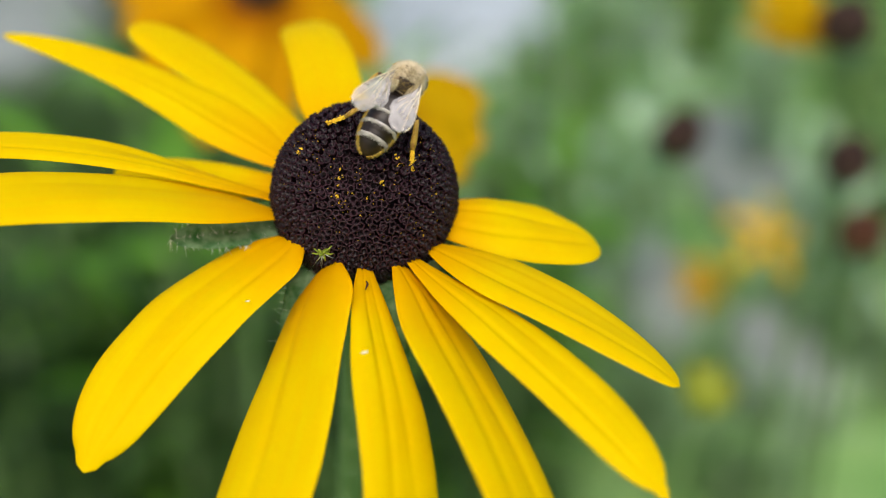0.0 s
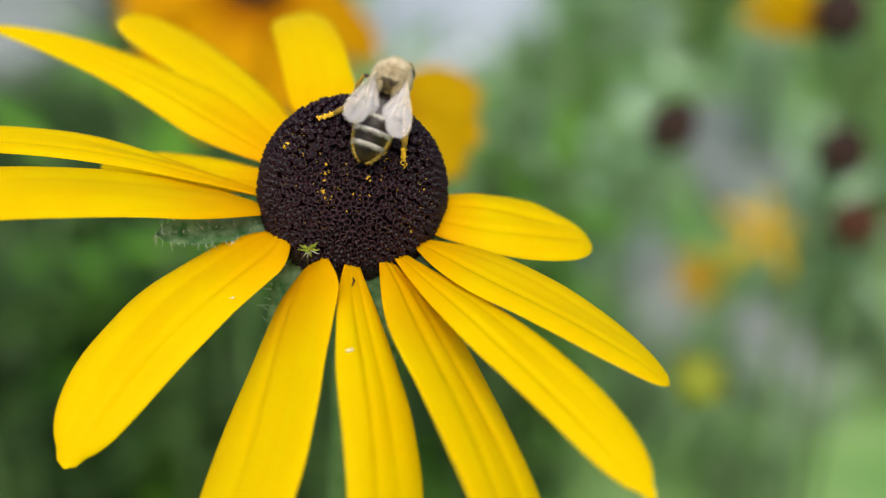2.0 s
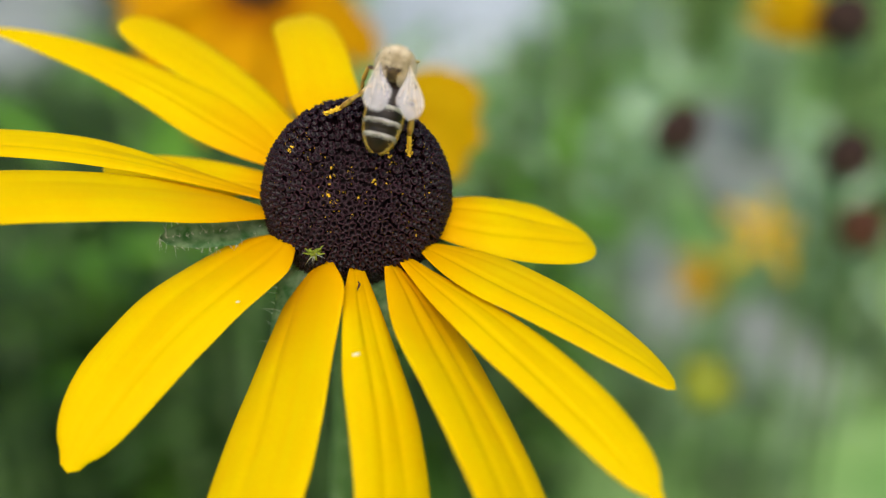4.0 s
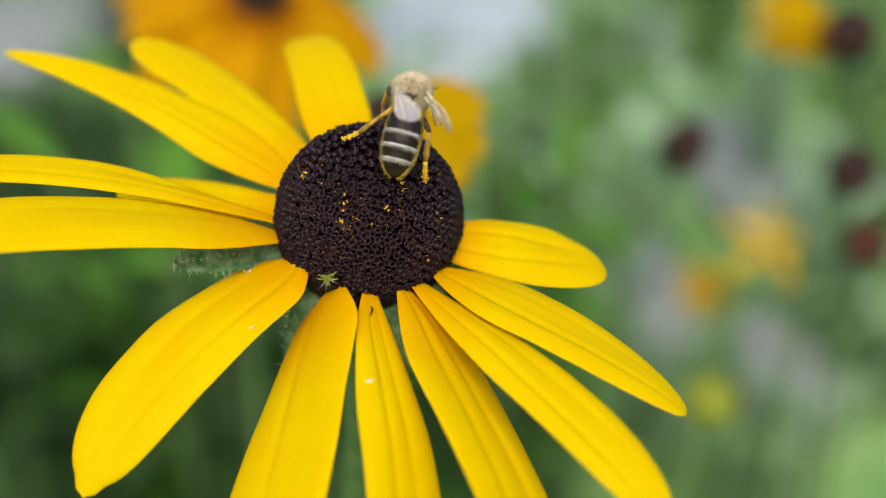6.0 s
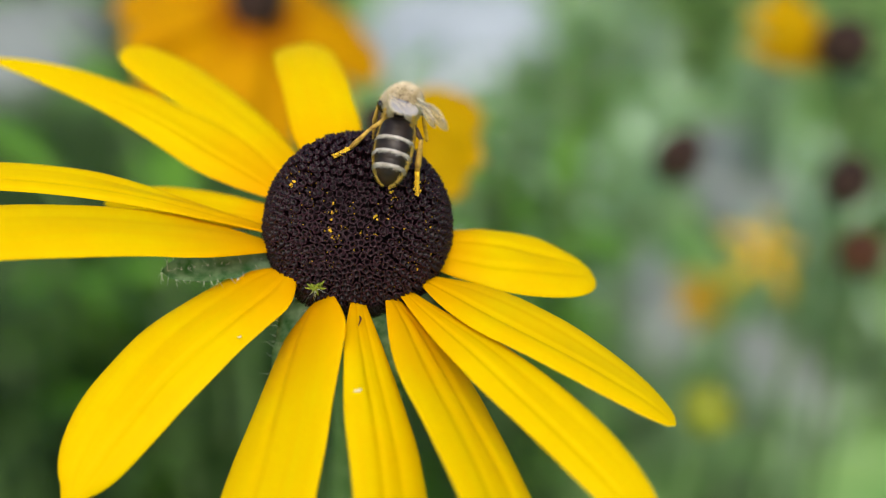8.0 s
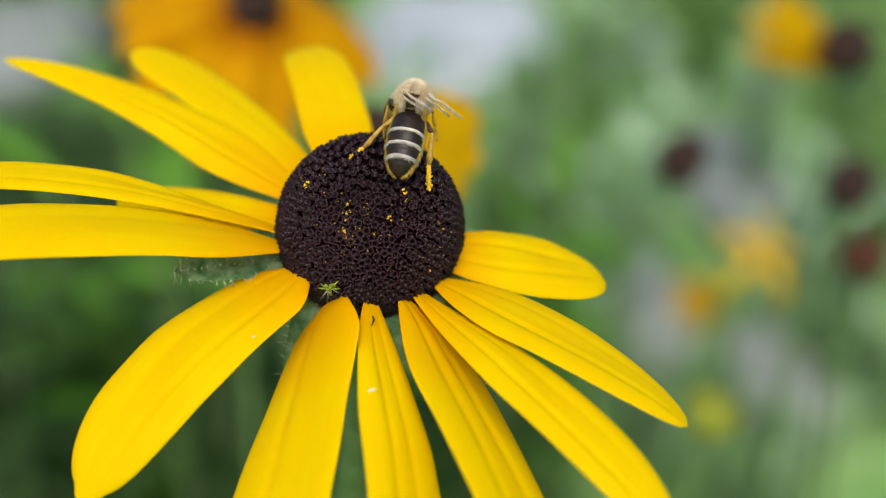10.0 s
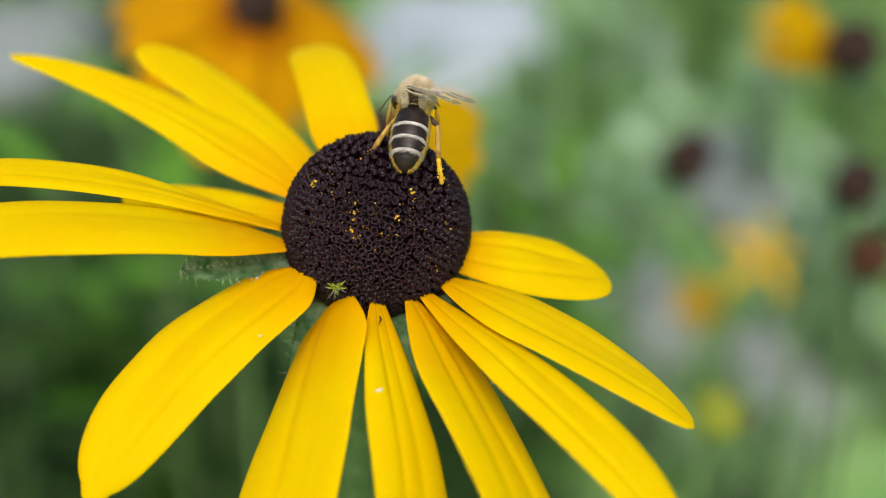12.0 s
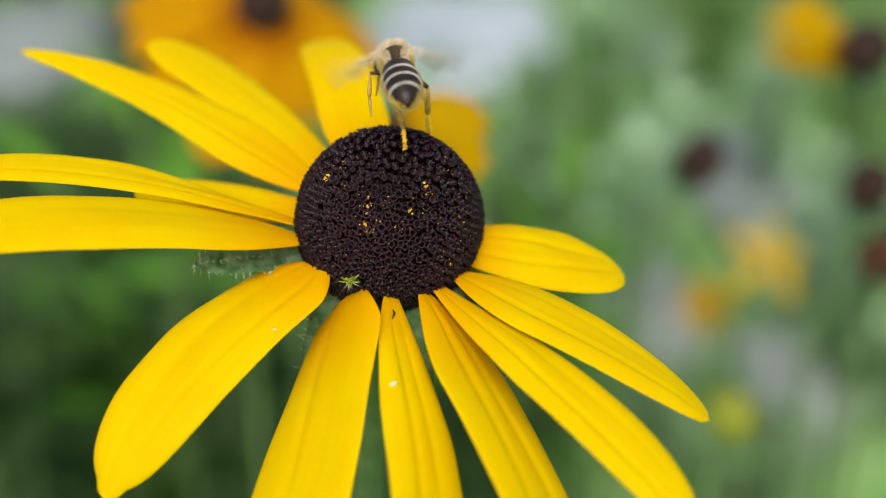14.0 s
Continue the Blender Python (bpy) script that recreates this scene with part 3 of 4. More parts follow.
def disc_core():
    bm = bmesh.new()
    rings = []
    for i in range(1, 20):
        p = radians(128 * i / 19)
        rings.append([Vector((R * math.sin(p) * math.cos(a), R * math.sin(p) * math.sin(a), ZC + H * math.cos(p))) * 0.00094 for a in (2 * math.pi * k / 40 for k in range(40))])
    loft(bm, rings)
    return part("disc", bm, DISC_CORE, flower, "dark purple-brown domed disc of tight florets")


disc = disc_core()


def floret_rings(open_):
    return ((0.20, 0.0), (0.24, 0.42), (0.265, 0.72), (0.27, 0.86), (0.18, 0.84), (0.09, 0.82 - 0.55 * open_))


def lobe(k, z):
    return 1 + (0.34 * (k % 2) if z > 0.7 else 0.0)


def floret_into(bm, m, open_, sides=10):
    rings, first = [], len(bm.faces)
    for r, z in floret_rings(open_):
        rings.append([m @ Vector((r * lobe(k, z) * math.cos(a), r * lobe(k, z) * math.sin(a), z + 0.13 * (k % 2) * (z > 0.7))) for k, a in ((k, 2 * math.pi * k / sides) for k in range(sides))])
    made = loft(bm, rings, caps=False)
    bm.faces.new(made[-1])
    bm.faces.ensure_lookup_table()
    for k in range(first + 2 * sides, first + 4 * sides):
        bm.faces[k].material_index = 1


def pollen_spots():
    """Pollen lies in a few smears and as scattered grains: azimuth, polar angle, spread, grains."""
    rnd = random.Random(6)
    bm = bmesh.new()
    smears = ((192, 48, 2.0, 8), (193, 45, 1.6, 5), (245, 36, 0.8, 3), (247, 41, 0.9, 4), (248, 45, 0.8, 4), (248, 51, 0.9, 9), (252, 54, 1.0, 10), (256, 54, 0.9, 7),
              (285, 41, 0.9, 7), (297, 43, 0.7, 3), (268, 60, 0.8, 3), (272, 51, 0.8, 2), (326, 56, 1.0, 4), (324, 59, 1.0, 4), (331, 62, 1.2, 5), (335, 68, 1.4, 6),
              (338, 75, 1.4, 6), (344, 62, 1.5, 4), (310, 29, 1.2, 5), (307, 33, 1.0, 4), (311, 80, 1.0, 2), (217, 38, 0.8, 3))
    spots = []
    for az, po, spread, n in smears:
        spots += [(az + rnd.gauss(0, spread), po + rnd.gauss(0, spread), rnd.uniform(0.05, 0.13)) for _ in range(n)]
    spots += [(rnd.uniform(170, 380), rnd.uniform(32, 95), rnd.uniform(0.022, 0.055)) for _ in range(420)]
    for az, po, r in spots:
        at, nor = disc_place(az, po)
        at = at + nor * rnd.uniform(0.1, 0.3)
        ball(bm, at * 0.001, (r * rnd.uniform(0.7, 2.2) * 0.001, r * rnd.uniform(0.6, 1.2) * 0.001, r * 0.001), Matrix.Rotation(rnd.uniform(0, 3), 3, "Y"), 3, 5)
    ob = part("pollen", bm, POLLEN, flower, "yellow pollen scattered over the dark disc")
    tagged(ob, kind="stuff")


pollen_spots()

NEXT = [0]


def ray_petal(azimuth, length, d0, d1, d2, t0, t1, wide, w0, w1, widest, blunt, foot, label="", tooth=False):
    bm = bmesh.new()
    NEXT[0] += 1
    root = (R0 * math.cos(radians(azimuth)), R0 * math.sin(radians(azimuth)), -0.6)
    blade(bm, root, azimuth, length, (d0, d1, d2), (t0, t1), wide, (w0, w1), (max(widest, 0.15), blunt, foot), groove=0.25, wave=0.16, seed=NEXT[0], rows=60, cols=32, tooth=tooth, roll=0.58)
    return part("petal", bm, PETAL, flower, label)


ray_petal(106.1, 30.41, -16.65, 29.75, 28.61, -7.36, 9.51, 7.25, -8.69, 3.16, 0.27, 3.57, 0.34)
ray_petal(128.1, 31.49, -2.06, 7.54, -7.29, 13.68, 7.08, 6.81, 10.11, -1.61, 0.7, 2.97, 0.34)
ray_petal(144.5, 38.84, -2.87, -3.6, 6.63, 2.82, 21.66, 6.7, -0.9, -3.26, 0.31, 0.93, 0.22)
ray_petal(166.3, 19.5, 6.86, 6.4, -0.9, -0.4, -0.6, 5.8, 0.1, 0.2, 0.55, 2.0, 0.45)
ray_petal(195.4, 38.08, -21.06, 17.92, 13.87, -9.6, 11.36, 7.86, 21.1, -25.86, 0.28, 3.77, 0.21)
ray_petal(181.1, 35, -19.56, 11.88, 21.98, -10.48, 12.91, 4.9, 24, -20, 0.62, 2.96, 0.28)
lower_petal = ray_petal(220.2, 29.63, 7.25, 9.33, 18.23, 11.49, 19.44, 10.45, 27.81, -29.99, 0.15, 3.39, 0.18, tooth=True)
ray_petal(251.9, 34.51, 21.37, -4.23, -24.35, 34.03, -32.84, 11.21, 55.6, -35.75, 0.15, 4.07, 0.03)
ray_petal(273.6, 28.33, -5.23, 26.95, 17.14, 39.55, -40.04, 7.87, -18.52, -15.61, 0.81, 2.97, 0.13)
ray_petal(295.4, 38.46, 3.66, -5.22, 6.62, 6.44, -22.54, 9.66, -31.75, -5.09, 0.35, 3.61, 0.08)
ray_petal(304.2, 34.76, -10.53, -1.7, 28.39, 26.55, -26.6, 6.27, -12.62, 9.89, 0.53, 3.44, 0.16, tooth=True)
ray_petal(321.4, 28.18, -13.52, 19.63, 7.83, 13.62, -11.64, 7.81, -6.27, -20.68, 0.39, 3.1, 0.1)
ray_petal(352.3, 16.81, -0.81, 18.43, 4.33, 15.1, 5.11, 8.43, 9.05, -18.25, 0.56, 2.66, 0.54)


def bract(azimuth, length, droop, wide, turn=0.0, hairs=40, twist=8):
    bm = bmesh.new()
    root = (6.4 * math.cos(radians(azimuth)), 6.4 * math.sin(radians(azimuth)), -2.2)
    mid, grid = blade(bm, root, azimuth, length, droop, (turn, 0), wide, (twist, 0), (0.45, 1.7, 0.6), groove=0.5, thick=0.5, wave=0.5, seed=azimuth, rows=20, cols=6)
    ob = part("bract", bm, BRACT, flower, "hairy green bract")
    rnd = random.Random(int(azimuth))
    bm = bmesh.new()
    for _ in range(hairs):
        line, up = rnd.choice(grid[4:])
        k = rnd.choice((0, 0, 6, 6, 3, rnd.randrange(7)))
        away = (line[k] - line[3]).normalized() if k != 3 else up
        hair(bm, line[k] * 0.001, away + up * rnd.uniform(-0.6, 0.8) + Vector((rnd.gauss(0, 0.3), rnd.gauss(0, 0.3), rnd.gauss(0, 0.3))), rnd.uniform(0.0006, 0.0014), 0.00004)
    tagged(part("hairs", bm, HAIR_PALE, ob, "fine pale hairs"), kind="stuff")
    return ob


bract(196, 12.6, (-4, 4, 0), 3.6, hairs=130, twist=-24)
bract(160, 12, (6, 20, 0), 4.0)
bract(238, 10.5, (34, 30, 0), 3.6, hairs=40)
bract(285, 13, (28, 30, 0), 4.0)
bract(312, 12, (12, 10, 0), 4.0)
bract(335, 11, (20, 20, 0), 4.0)
bract(20, 13, (20, 20, 0), 4.0)
bract(60, 13, (20, 20, 0), 4.0)
bract(118, 12, (10, 20, 0), 4.0)


def receptacle_and_stem():
    bm = bmesh.new()
    profile = ((7.0, -1.2), (6.2, -2.6), (4.0, -4.2), (2.2, -6.0), (1.7, -8.0))
    loft(bm, [[Vector((r * math.cos(a), r * math.sin(a), z)) * 0.001 for a in (2 * math.pi * k / 24 for k in range(24))] for r, z in profile])
    part("receptacle", bm, BRACT, flower)
    bm = bmesh.new()
    foot = FLOWER[0][1].inverted() @ Vector((-0.035, 0.12, -0.01))
    pts = curve_points((0, 0, -0.007), (0.0, 0.0, -0.09), foot, 26)
    tube(bm, pts, [0.0017 + 0.00004 * i for i in range(26)], 10)
    stem = part("stem", bm, STEM, flower, "slim green stem with fine hairs")
    bm = bmesh.new()
    rnd = random.Random(9)
    for _ in range(260):
        i = rnd.randrange(0, 14)
        p = pts[i].lerp(pts[i + 1], rnd.random())
        w = Vector((rnd.gauss(0, 1), rnd.gauss(0, 1), rnd.gauss(0, 0.3))).normalized()
        hair(bm, p + w * 0.0016, w, rnd.uniform(0.0008, 0.0016), 0.00004)
    tagged(part("hairs", bm, HAIR_PALE, stem, "fine pale hairs"), kind="stuff")


receptacle_and_stem()


def green_tuft():
    """A small hairy green scrap caught under the disc."""
    bm = bmesh.new()
    at = Vector((-3.1, -8.8, 1.55))
    out = Vector((-0.35, -0.8, 0.45)).normalized()
    tube(bm, [(at + out * q) * 0.001 for q in (-0.4, 0.4, 1.0, 1.6)], [0.00022, 0.0003, 0.00024, 0.00010], 6)
    for w in ((-1.1, 0, -0.3), (-0.9, -0.2, 0.5), (0.9, 0, -0.2), (0.2, -0.3, -0.9), (-0.5, -0.2, -0.8), (0.7, 0, 0.8)):
        tube(bm, [(at + out * 0.7) * 0.001, (at + out * 0.8 + 0.6 * Vector(w)) * 0.001, (at + out * 0.7 + Vector(w) + Vector((0, 0, 0.15))) * 0.001], [0.00014, 0.0001, 0.00004], 5)
    tube(bm, [(at + out * 1.0) * 0.001, (at + out * 1.5 + Vector((0.4, 0, 0.4))) * 0.001], [0.00016, 0.00008], 5)
    tube(bm, [(at + out * 1.1) * 0.001, (at + out * 1.6 + Vector((-0.1, 0.1, 0.6))) * 0.001], [0.00016, 0.0001], 5)
    ob = part("hairy_scrap", bm, BUD, flower, "tiny hairy yellow-green scrap")
    rnd = random.Random(2)
    bm = bmesh.new()
    for _ in range(9):
        w = out * 0.2 + Vector((rnd.gauss(-0.2, 0.7), rnd.gauss(-0.4, 0.4), rnd.gauss(-0.2, 0.6)))
        hair(bm, (at + out * rnd.uniform(0.3, 1.1)) * 0.001, w, rnd.uniform(0.0008, 0.0018), 0.00004)
    tagged(part("hairs", bm, HAIR_PALE, ob, "fine pale hairs"), kind="stuff")


green_tuft()


def fleck(at, size):
    bm = bmesh.new()
    ball(bm, (0, 0, 0), (size * 0.0010, size * 0.00038, size * 0.00012), Matrix.Rotation(0.4, 3, "Z"), 5, 8)
    for v in bm.verts:
        v.co += Vector(at) * 0.001 + v.co * 0.4 * noise.noise(v.co * 3000)
    part("fleck", bm, FLECK, flower, "dry pale fleck lying on a petal")


fleck((-9.83, -14.08, -0.10), 0.24)
fleck((0.95, -19.65, 0.40), 0.44)


def brown_scar(at, way, length):
    """A dry brown split on a petal near the disc."""
    bm = bmesh.new()
    a, w = Vector(at), Vector(way).normalized()
    tube(bm, [(a + w * length * q + Vector((0.12 * math.sin(q * 5), 0, 0))) * 0.001 for q in (0, 0.3, 0.6, 1.0)], [0.00006, 0.00011, 0.00008, 0.00003], 6)
    part("scar", bm, SEED_RUST, flower, "dry brown scar on a petal")


brown_scar((0.69, -10.88, 0.0), (0.05, -1, 0.25), 1.5)


# ---- the honey bee ----
BEE = [   # in the space of the flower
    (0, pose(0.00268, 0.00065, 0.01469, 32.5, 16.6, -10.5)),
    (0.6, pose(0.00254, 0.00084, 0.01438, 29.6, 12.3, -9.4)),
    (1.5, pose(0.00263, 0.00008, 0.01442, 32.4, 9.5, -10.3)),
    (2, pose(0.00238, -0.00062, 0.01507, 39.4, 5.6, -10.1)),
    (2.5, pose(0.00232, -0.00047, 0.01519, 40.4, 2.6, -7.5)),
    (3, pose(0.00191, 0.00050, 0.01548, 39.0, 0.5, -5.5)),
    (5.5, pose(0.00195, 0.00068, 0.01590, 42.6, -6.7, -9.7)),
    (6, pose(0.00204, 0.00103, 0.01563, 39.6, -7.0, -9.2)),
    (6.5, pose(0.00198, 0.00170, 0.01483, 32.7, -9.9, -6.1)),
    (7, pose(0.00214, 0.00170, 0.01476, 32.2, -9.3, -6.3)),
    (7.5, pose(0.00225, 0.00167, 0.01490, 33.4, -9.1, -6.9)),
    (8, pose(0.00227, 0.00228, 0.01450, 28.4, -8.9, -7.4)),
    (10.5, pose(0.00201, 0.00417, 0.01375, 18.7, -10.3, -6.0)),
    (11, pose(0.00188, 0.00470, 0.01334, 15.0, -11.6, -4.4)),
    (11.5, pose(0.00192, 0.00473, 0.01332, 14.7, -11.2, -4.7)),
    (12, pose(0.00166, 0.00461, 0.01360, 16.8, -11.7, -4.8)),
    (12.5, pose(0.00153, 0.00431, 0.01399, 19.5, -8.0, -4.4)),
    (13, pose(0.00118, 0.00426, 0.01438, 22.7, -6.4, 0.5)),
    (13.2, pose(0.00152, 0.00422, 0.01434, 22.8, -5.9, 0.0)),
    (13.35, pose(0.00095, 0.00455, 0.01460, 12.0, -6.5, 5.0)),
    (13.5, pose(0.00020, 0.00495, 0.01483, -2.0, -7.6, 11.8)),
    (13.8, pose(-0.00048, 0.00580, 0.01515, -7.0, -9.5, 13.0)),
    (14, pose(-0.00092, 0.00646, 0.01538, -9.0, -9.1, 10.5)),
]
bee = holder("honey_bee", FLOWER[0][1] @ BEE[0][1], "honey bee dusted with yellow pollen, striped abdomen", "bee")
MM = 0.001


def body_radius(s):
    """Half-width of the abdomen from waist (0) to tip (1)."""
    xs = (0, 0.06, 0.18, 0.36, 0.55, 0.72, 0.86, 0.95, 1.0)
    ys = (1.05, 1.46, 1.62, 1.68, 1.65, 1.46, 1.09, 0.70, 0.20)
    return float(np.interp(s, xs, ys))


def abdomen_ring(s, grow, sides=28):
    y = -1.7 - 6.0 * s
    z = -0.25 - 0.75 * s * s
    r = body_radius(s) * grow
    return [Vector((r * math.cos(a), y, z + 0.86 * r * math.sin(a))) * MM for a in (2 * math.pi * k / sides for k in range(sides))]


def bee_abdomen():
    bm = bmesh.new()
    # each plate overlaps the next a little
    rings = []
    for i in range(61):
        s = i / 60
        step = 0.035 * math.exp(-((s * 6.2) % 1.0) * 3.0)
        rings.append(abdomen_ring(s, 1 - step))
    loft(bm, [r[::-1] for r in rings])
    body = part("abdomen", bm, CHITIN, bee, "dark glossy striped abdomen")
    rnd = random.Random(3)
    for s0, s1 in ((0.31, 0.358), (0.52, 0.572), (0.722, 0.772)):
        bm = bmesh.new()
        loft(bm, [abdomen_ring(s, g)[::-1] for s, g in ((s0, 0.97), (s0 + 0.01, 1.02), (s1 - 0.01, 1.025), (s1, 0.97))], caps=False)
        for _ in range(620):
            s, a = s0 + (s1 - s0) * rnd.betavariate(1.2, 1.6) * rnd.uniform(0.8, 1.35), rnd.uniform(-0.3, math.pi + 0.3)
            r = body_radius(s)
            p = Vector((r * math.cos(a), -1.7 - 6.0 * s, -0.25 - 0.75 * s * s + 0.86 * r * math.sin(a)))
            hair(bm, p * MM, Vector((math.cos(a) * 0.6, -1.0, math.sin(a) * 0.6)), rnd.uniform(0.16, 0.42) * MM, 0.024 * MM)
        part("hair_band", bm, FUR_PALE, body, "pale band of short hair")
    bm = bmesh.new()
    for _ in range(1900):
        s = rnd.random() ** 0.7
        side = rnd.choice((-1, 1))
        a = (0.0 + rnd.gauss(0, 0.16)) if s < 0.93 else rnd.uniform(-0.6, 0.5)
        r = body_radius(s)
        p = Vector((side * r * math.cos(a), -1.7 - 6.0 * s, -0.25 - 0.75 * s * s + 0.86 * r * math.sin(a)))
        hair(bm, p * MM, Vector((side * math.cos(a), -0.9, math.sin(a) * 0.8 - 0.1)), rnd.uniform(0.14, 0.36) * MM, 0.02 * MM)
    tagged(part("fringe", bm, FUR_GOLD, body, "golden fringe of pollen-dusted hair"), kind="stuff")
    bm = bmesh.new()
    loft(bm, [[q * 1.0 for q in abdomen_ring(s, 1.02)[15:][::-1]] for s in [0.02 + 0.975 * i / 24 for i in range(25)]], closed=False, caps=False)
    part("belly", bm, LEG_GOLD, body, "pollen-yellow underside")
    return body


abdomen = bee_abdomen()


def bee_thorax():
    bm = bmesh.new()
    ball(bm, (0, 0, 0), (1.55 * MM, 1.62 * MM, 1.5 * MM), None, 14, 22)
    th = part("thorax", bm, THORAX, bee, "furry tan thorax")
    rnd = random.Random(8)
    bm = bmesh.new()
    for _ in range(9000):
        v = Vector((rnd.gauss(0, 1), rnd.gauss(0, 1), rnd.gauss(0, 1))).normalized()
        if (v.y < -0.42 and abs(v.x) < 0.34 and v.z > 0.1) or (-0.42 < v.y < -0.18 and abs(v.x) < 0.58 and v.z > 0.1):
            continue
        p = Vector((v.x * 1.55, v.y * 1.62, v.z * 1.5))
        hair(bm, p * MM, v + Vector((0, -0.5, 0)) + 0.35 * Vector((rnd.gauss(0, 1), rnd.gauss(0, 1), rnd.gauss(0, 1))), rnd.uniform(0.25, 0.62) * MM, 0.019 * MM)
    tagged(part("fur", bm, FUR_TAN, th, "dense tan fur"), kind="stuff")
    # the bald dark plate at the back of the thorax, with a low ridge across it
    bm = bmesh.new()
    rows = []
    for i in range(13):
        q = i / 12
        y, half = -0.16 - 0.76 * q, 0.60 - 0.30 * min(1.0, 1.8 * q)
        rows.append([])
        for k in range(13):
            x = half * (k / 6 - 1)
            z = math.sqrt(max(0.0, 1 - x * x - y * y))
            out = 1.015 + 0.045 * math.exp(-((q - 0.42) / 0.14) ** 2) - 0.05 * (k in (0, 12) or i in (0, 12)) + 0.012 * noise.noise(Vector((9 * x, 9 * y, 2)))
            rows[-1].append(Vector((x * 1.55, y * 1.62, z * 1.5)) * out * MM)
    loft(bm, [r[::-1] for r in rows], closed=False, caps=False)
    part("back_plate", bm, PLATE, th, "dark bald plate between the wings")
    bm = bmesh.new()
    for _ in range(110):
        y, x = rnd.uniform(-0.85, -0.2), rnd.uniform(-0.45, 0.45)
        if -0.55 < y < -0.38 or rnd.random() < 0.45:
            p = Vector((x, y, math.sqrt(1 - x * x - y * y)))
            hair(bm, Vector((p.x * 1.58, p.y * 1.65, p.z * 1.53)) * MM, p + Vector((rnd.gauss(0, 0.3), -0.6, rnd.gauss(0, 0.3))), rnd.uniform(0.15, 0.4) * MM, 0.014 * MM)
    tagged(part("plate_hair", bm, FUR_GOLD, th, "short golden hair"), kind="stuff")
    bm = bmesh.new()
    for _ in range(900):
        side, y, z = rnd.choice((-1, 1)), rnd.uniform(-2.3, 0.2), rnd.uniform(-0.9, 0.7)
        p = Vector((side * (1.25 - 0.25 * z * z + 0.1 * rnd.random()), y, z))
        hair(bm, p * MM, Vector((side * 0.9, rnd.gauss(-0.5, 0.4), rnd.gauss(0.3, 0.5))), rnd.uniform(0.25, 0.55) * MM, 0.026 * MM)
    tagged(part("side_fur", bm, FUR_GOLD, th, "golden pollen-dusted fur"), kind="stuff")
    bm = bmesh.new()
    ball(bm, (0, -1.0 * MM, -0.05 * MM), (0.95 * MM, 0.75 * MM, 0.85 * MM), None, 8, 12)
    part("waist", bm, CHITIN, th)


bee_thorax()


def bee_head():
    """The head, whose own origin is the neck, so that it can turn."""
    neck = Vector((0, 0.9, -0.9))
    bm = bmesh.new()
    ball(bm, (Vector((0, 1.30, -1.35)) - neck) * MM, (1.40 * MM, 0.80 * MM, 1.2 * MM), None, 12, 18)
    head = part("head", bm, THORAX, bee, "small furry head bent down")
    head.location = neck * MM
    for side in (-1, 1):
        bm = bmesh.new()
        ball(bm, (Vector((side * 1.20, 1.25, -1.25)) - neck) * MM, (0.43 * MM, 0.58 * MM, 0.92 * MM), None, 10, 14)
        part("eye", bm, EYE, head, "dark glossy eye")
        bm = bmesh.new()
        tube(bm, [Vector(p) * MM for p in ((0, 0, 0), (side * 0.35, 0.35, -0.55), (side * 0.55, 0.3, -1.4), (side * 0.6, 0.2, -2.4))], [0.08 * MM, 0.075 * MM, 0.07 * MM, 0.06 * MM], 6)
        antenna = part("antenna", bm, LEG_DARK, head, "thin dark antenna")
        if side < 0:
            antenna_left = antenna
        antenna.location = (Vector((side * 0.45, 1.95, -1.25)) - neck) * MM
    rnd = random.Random(12)
    for name, mat, count, low in (("fur", FUR_TAN, 900, -0.2), ("face_fur", FUR_GOLD, 700, -1.0)):
        bm = bmesh.new()
        for _ in range(count):
            v = Vector((rnd.gauss(0, 1), rnd.gauss(0, 1), rnd.gauss(0.3, 1))).normalized()
            if abs(v.x) > 0.72 or v.z < low or (low < -0.5 and v.z > 0.3):
                continue
            p = Vector((v.x * 1.40, 1.30 + v.y * 0.80, -1.35 + v.z * 1.2)) - neck
            hair(bm, p * MM, v + 0.4 * Vector((rnd.gauss(0, 1), rnd.gauss(0, 1), rnd.gauss(0, 1))), rnd.uniform(0.22, 0.5) * MM, 0.02 * MM)
        tagged(part(name, bm, mat, head, "short tan fur" if mat is FUR_TAN else "golden pollen-dusted fur"), kind="stuff")
    return head, antenna_left


head, antenna_left = bee_head()


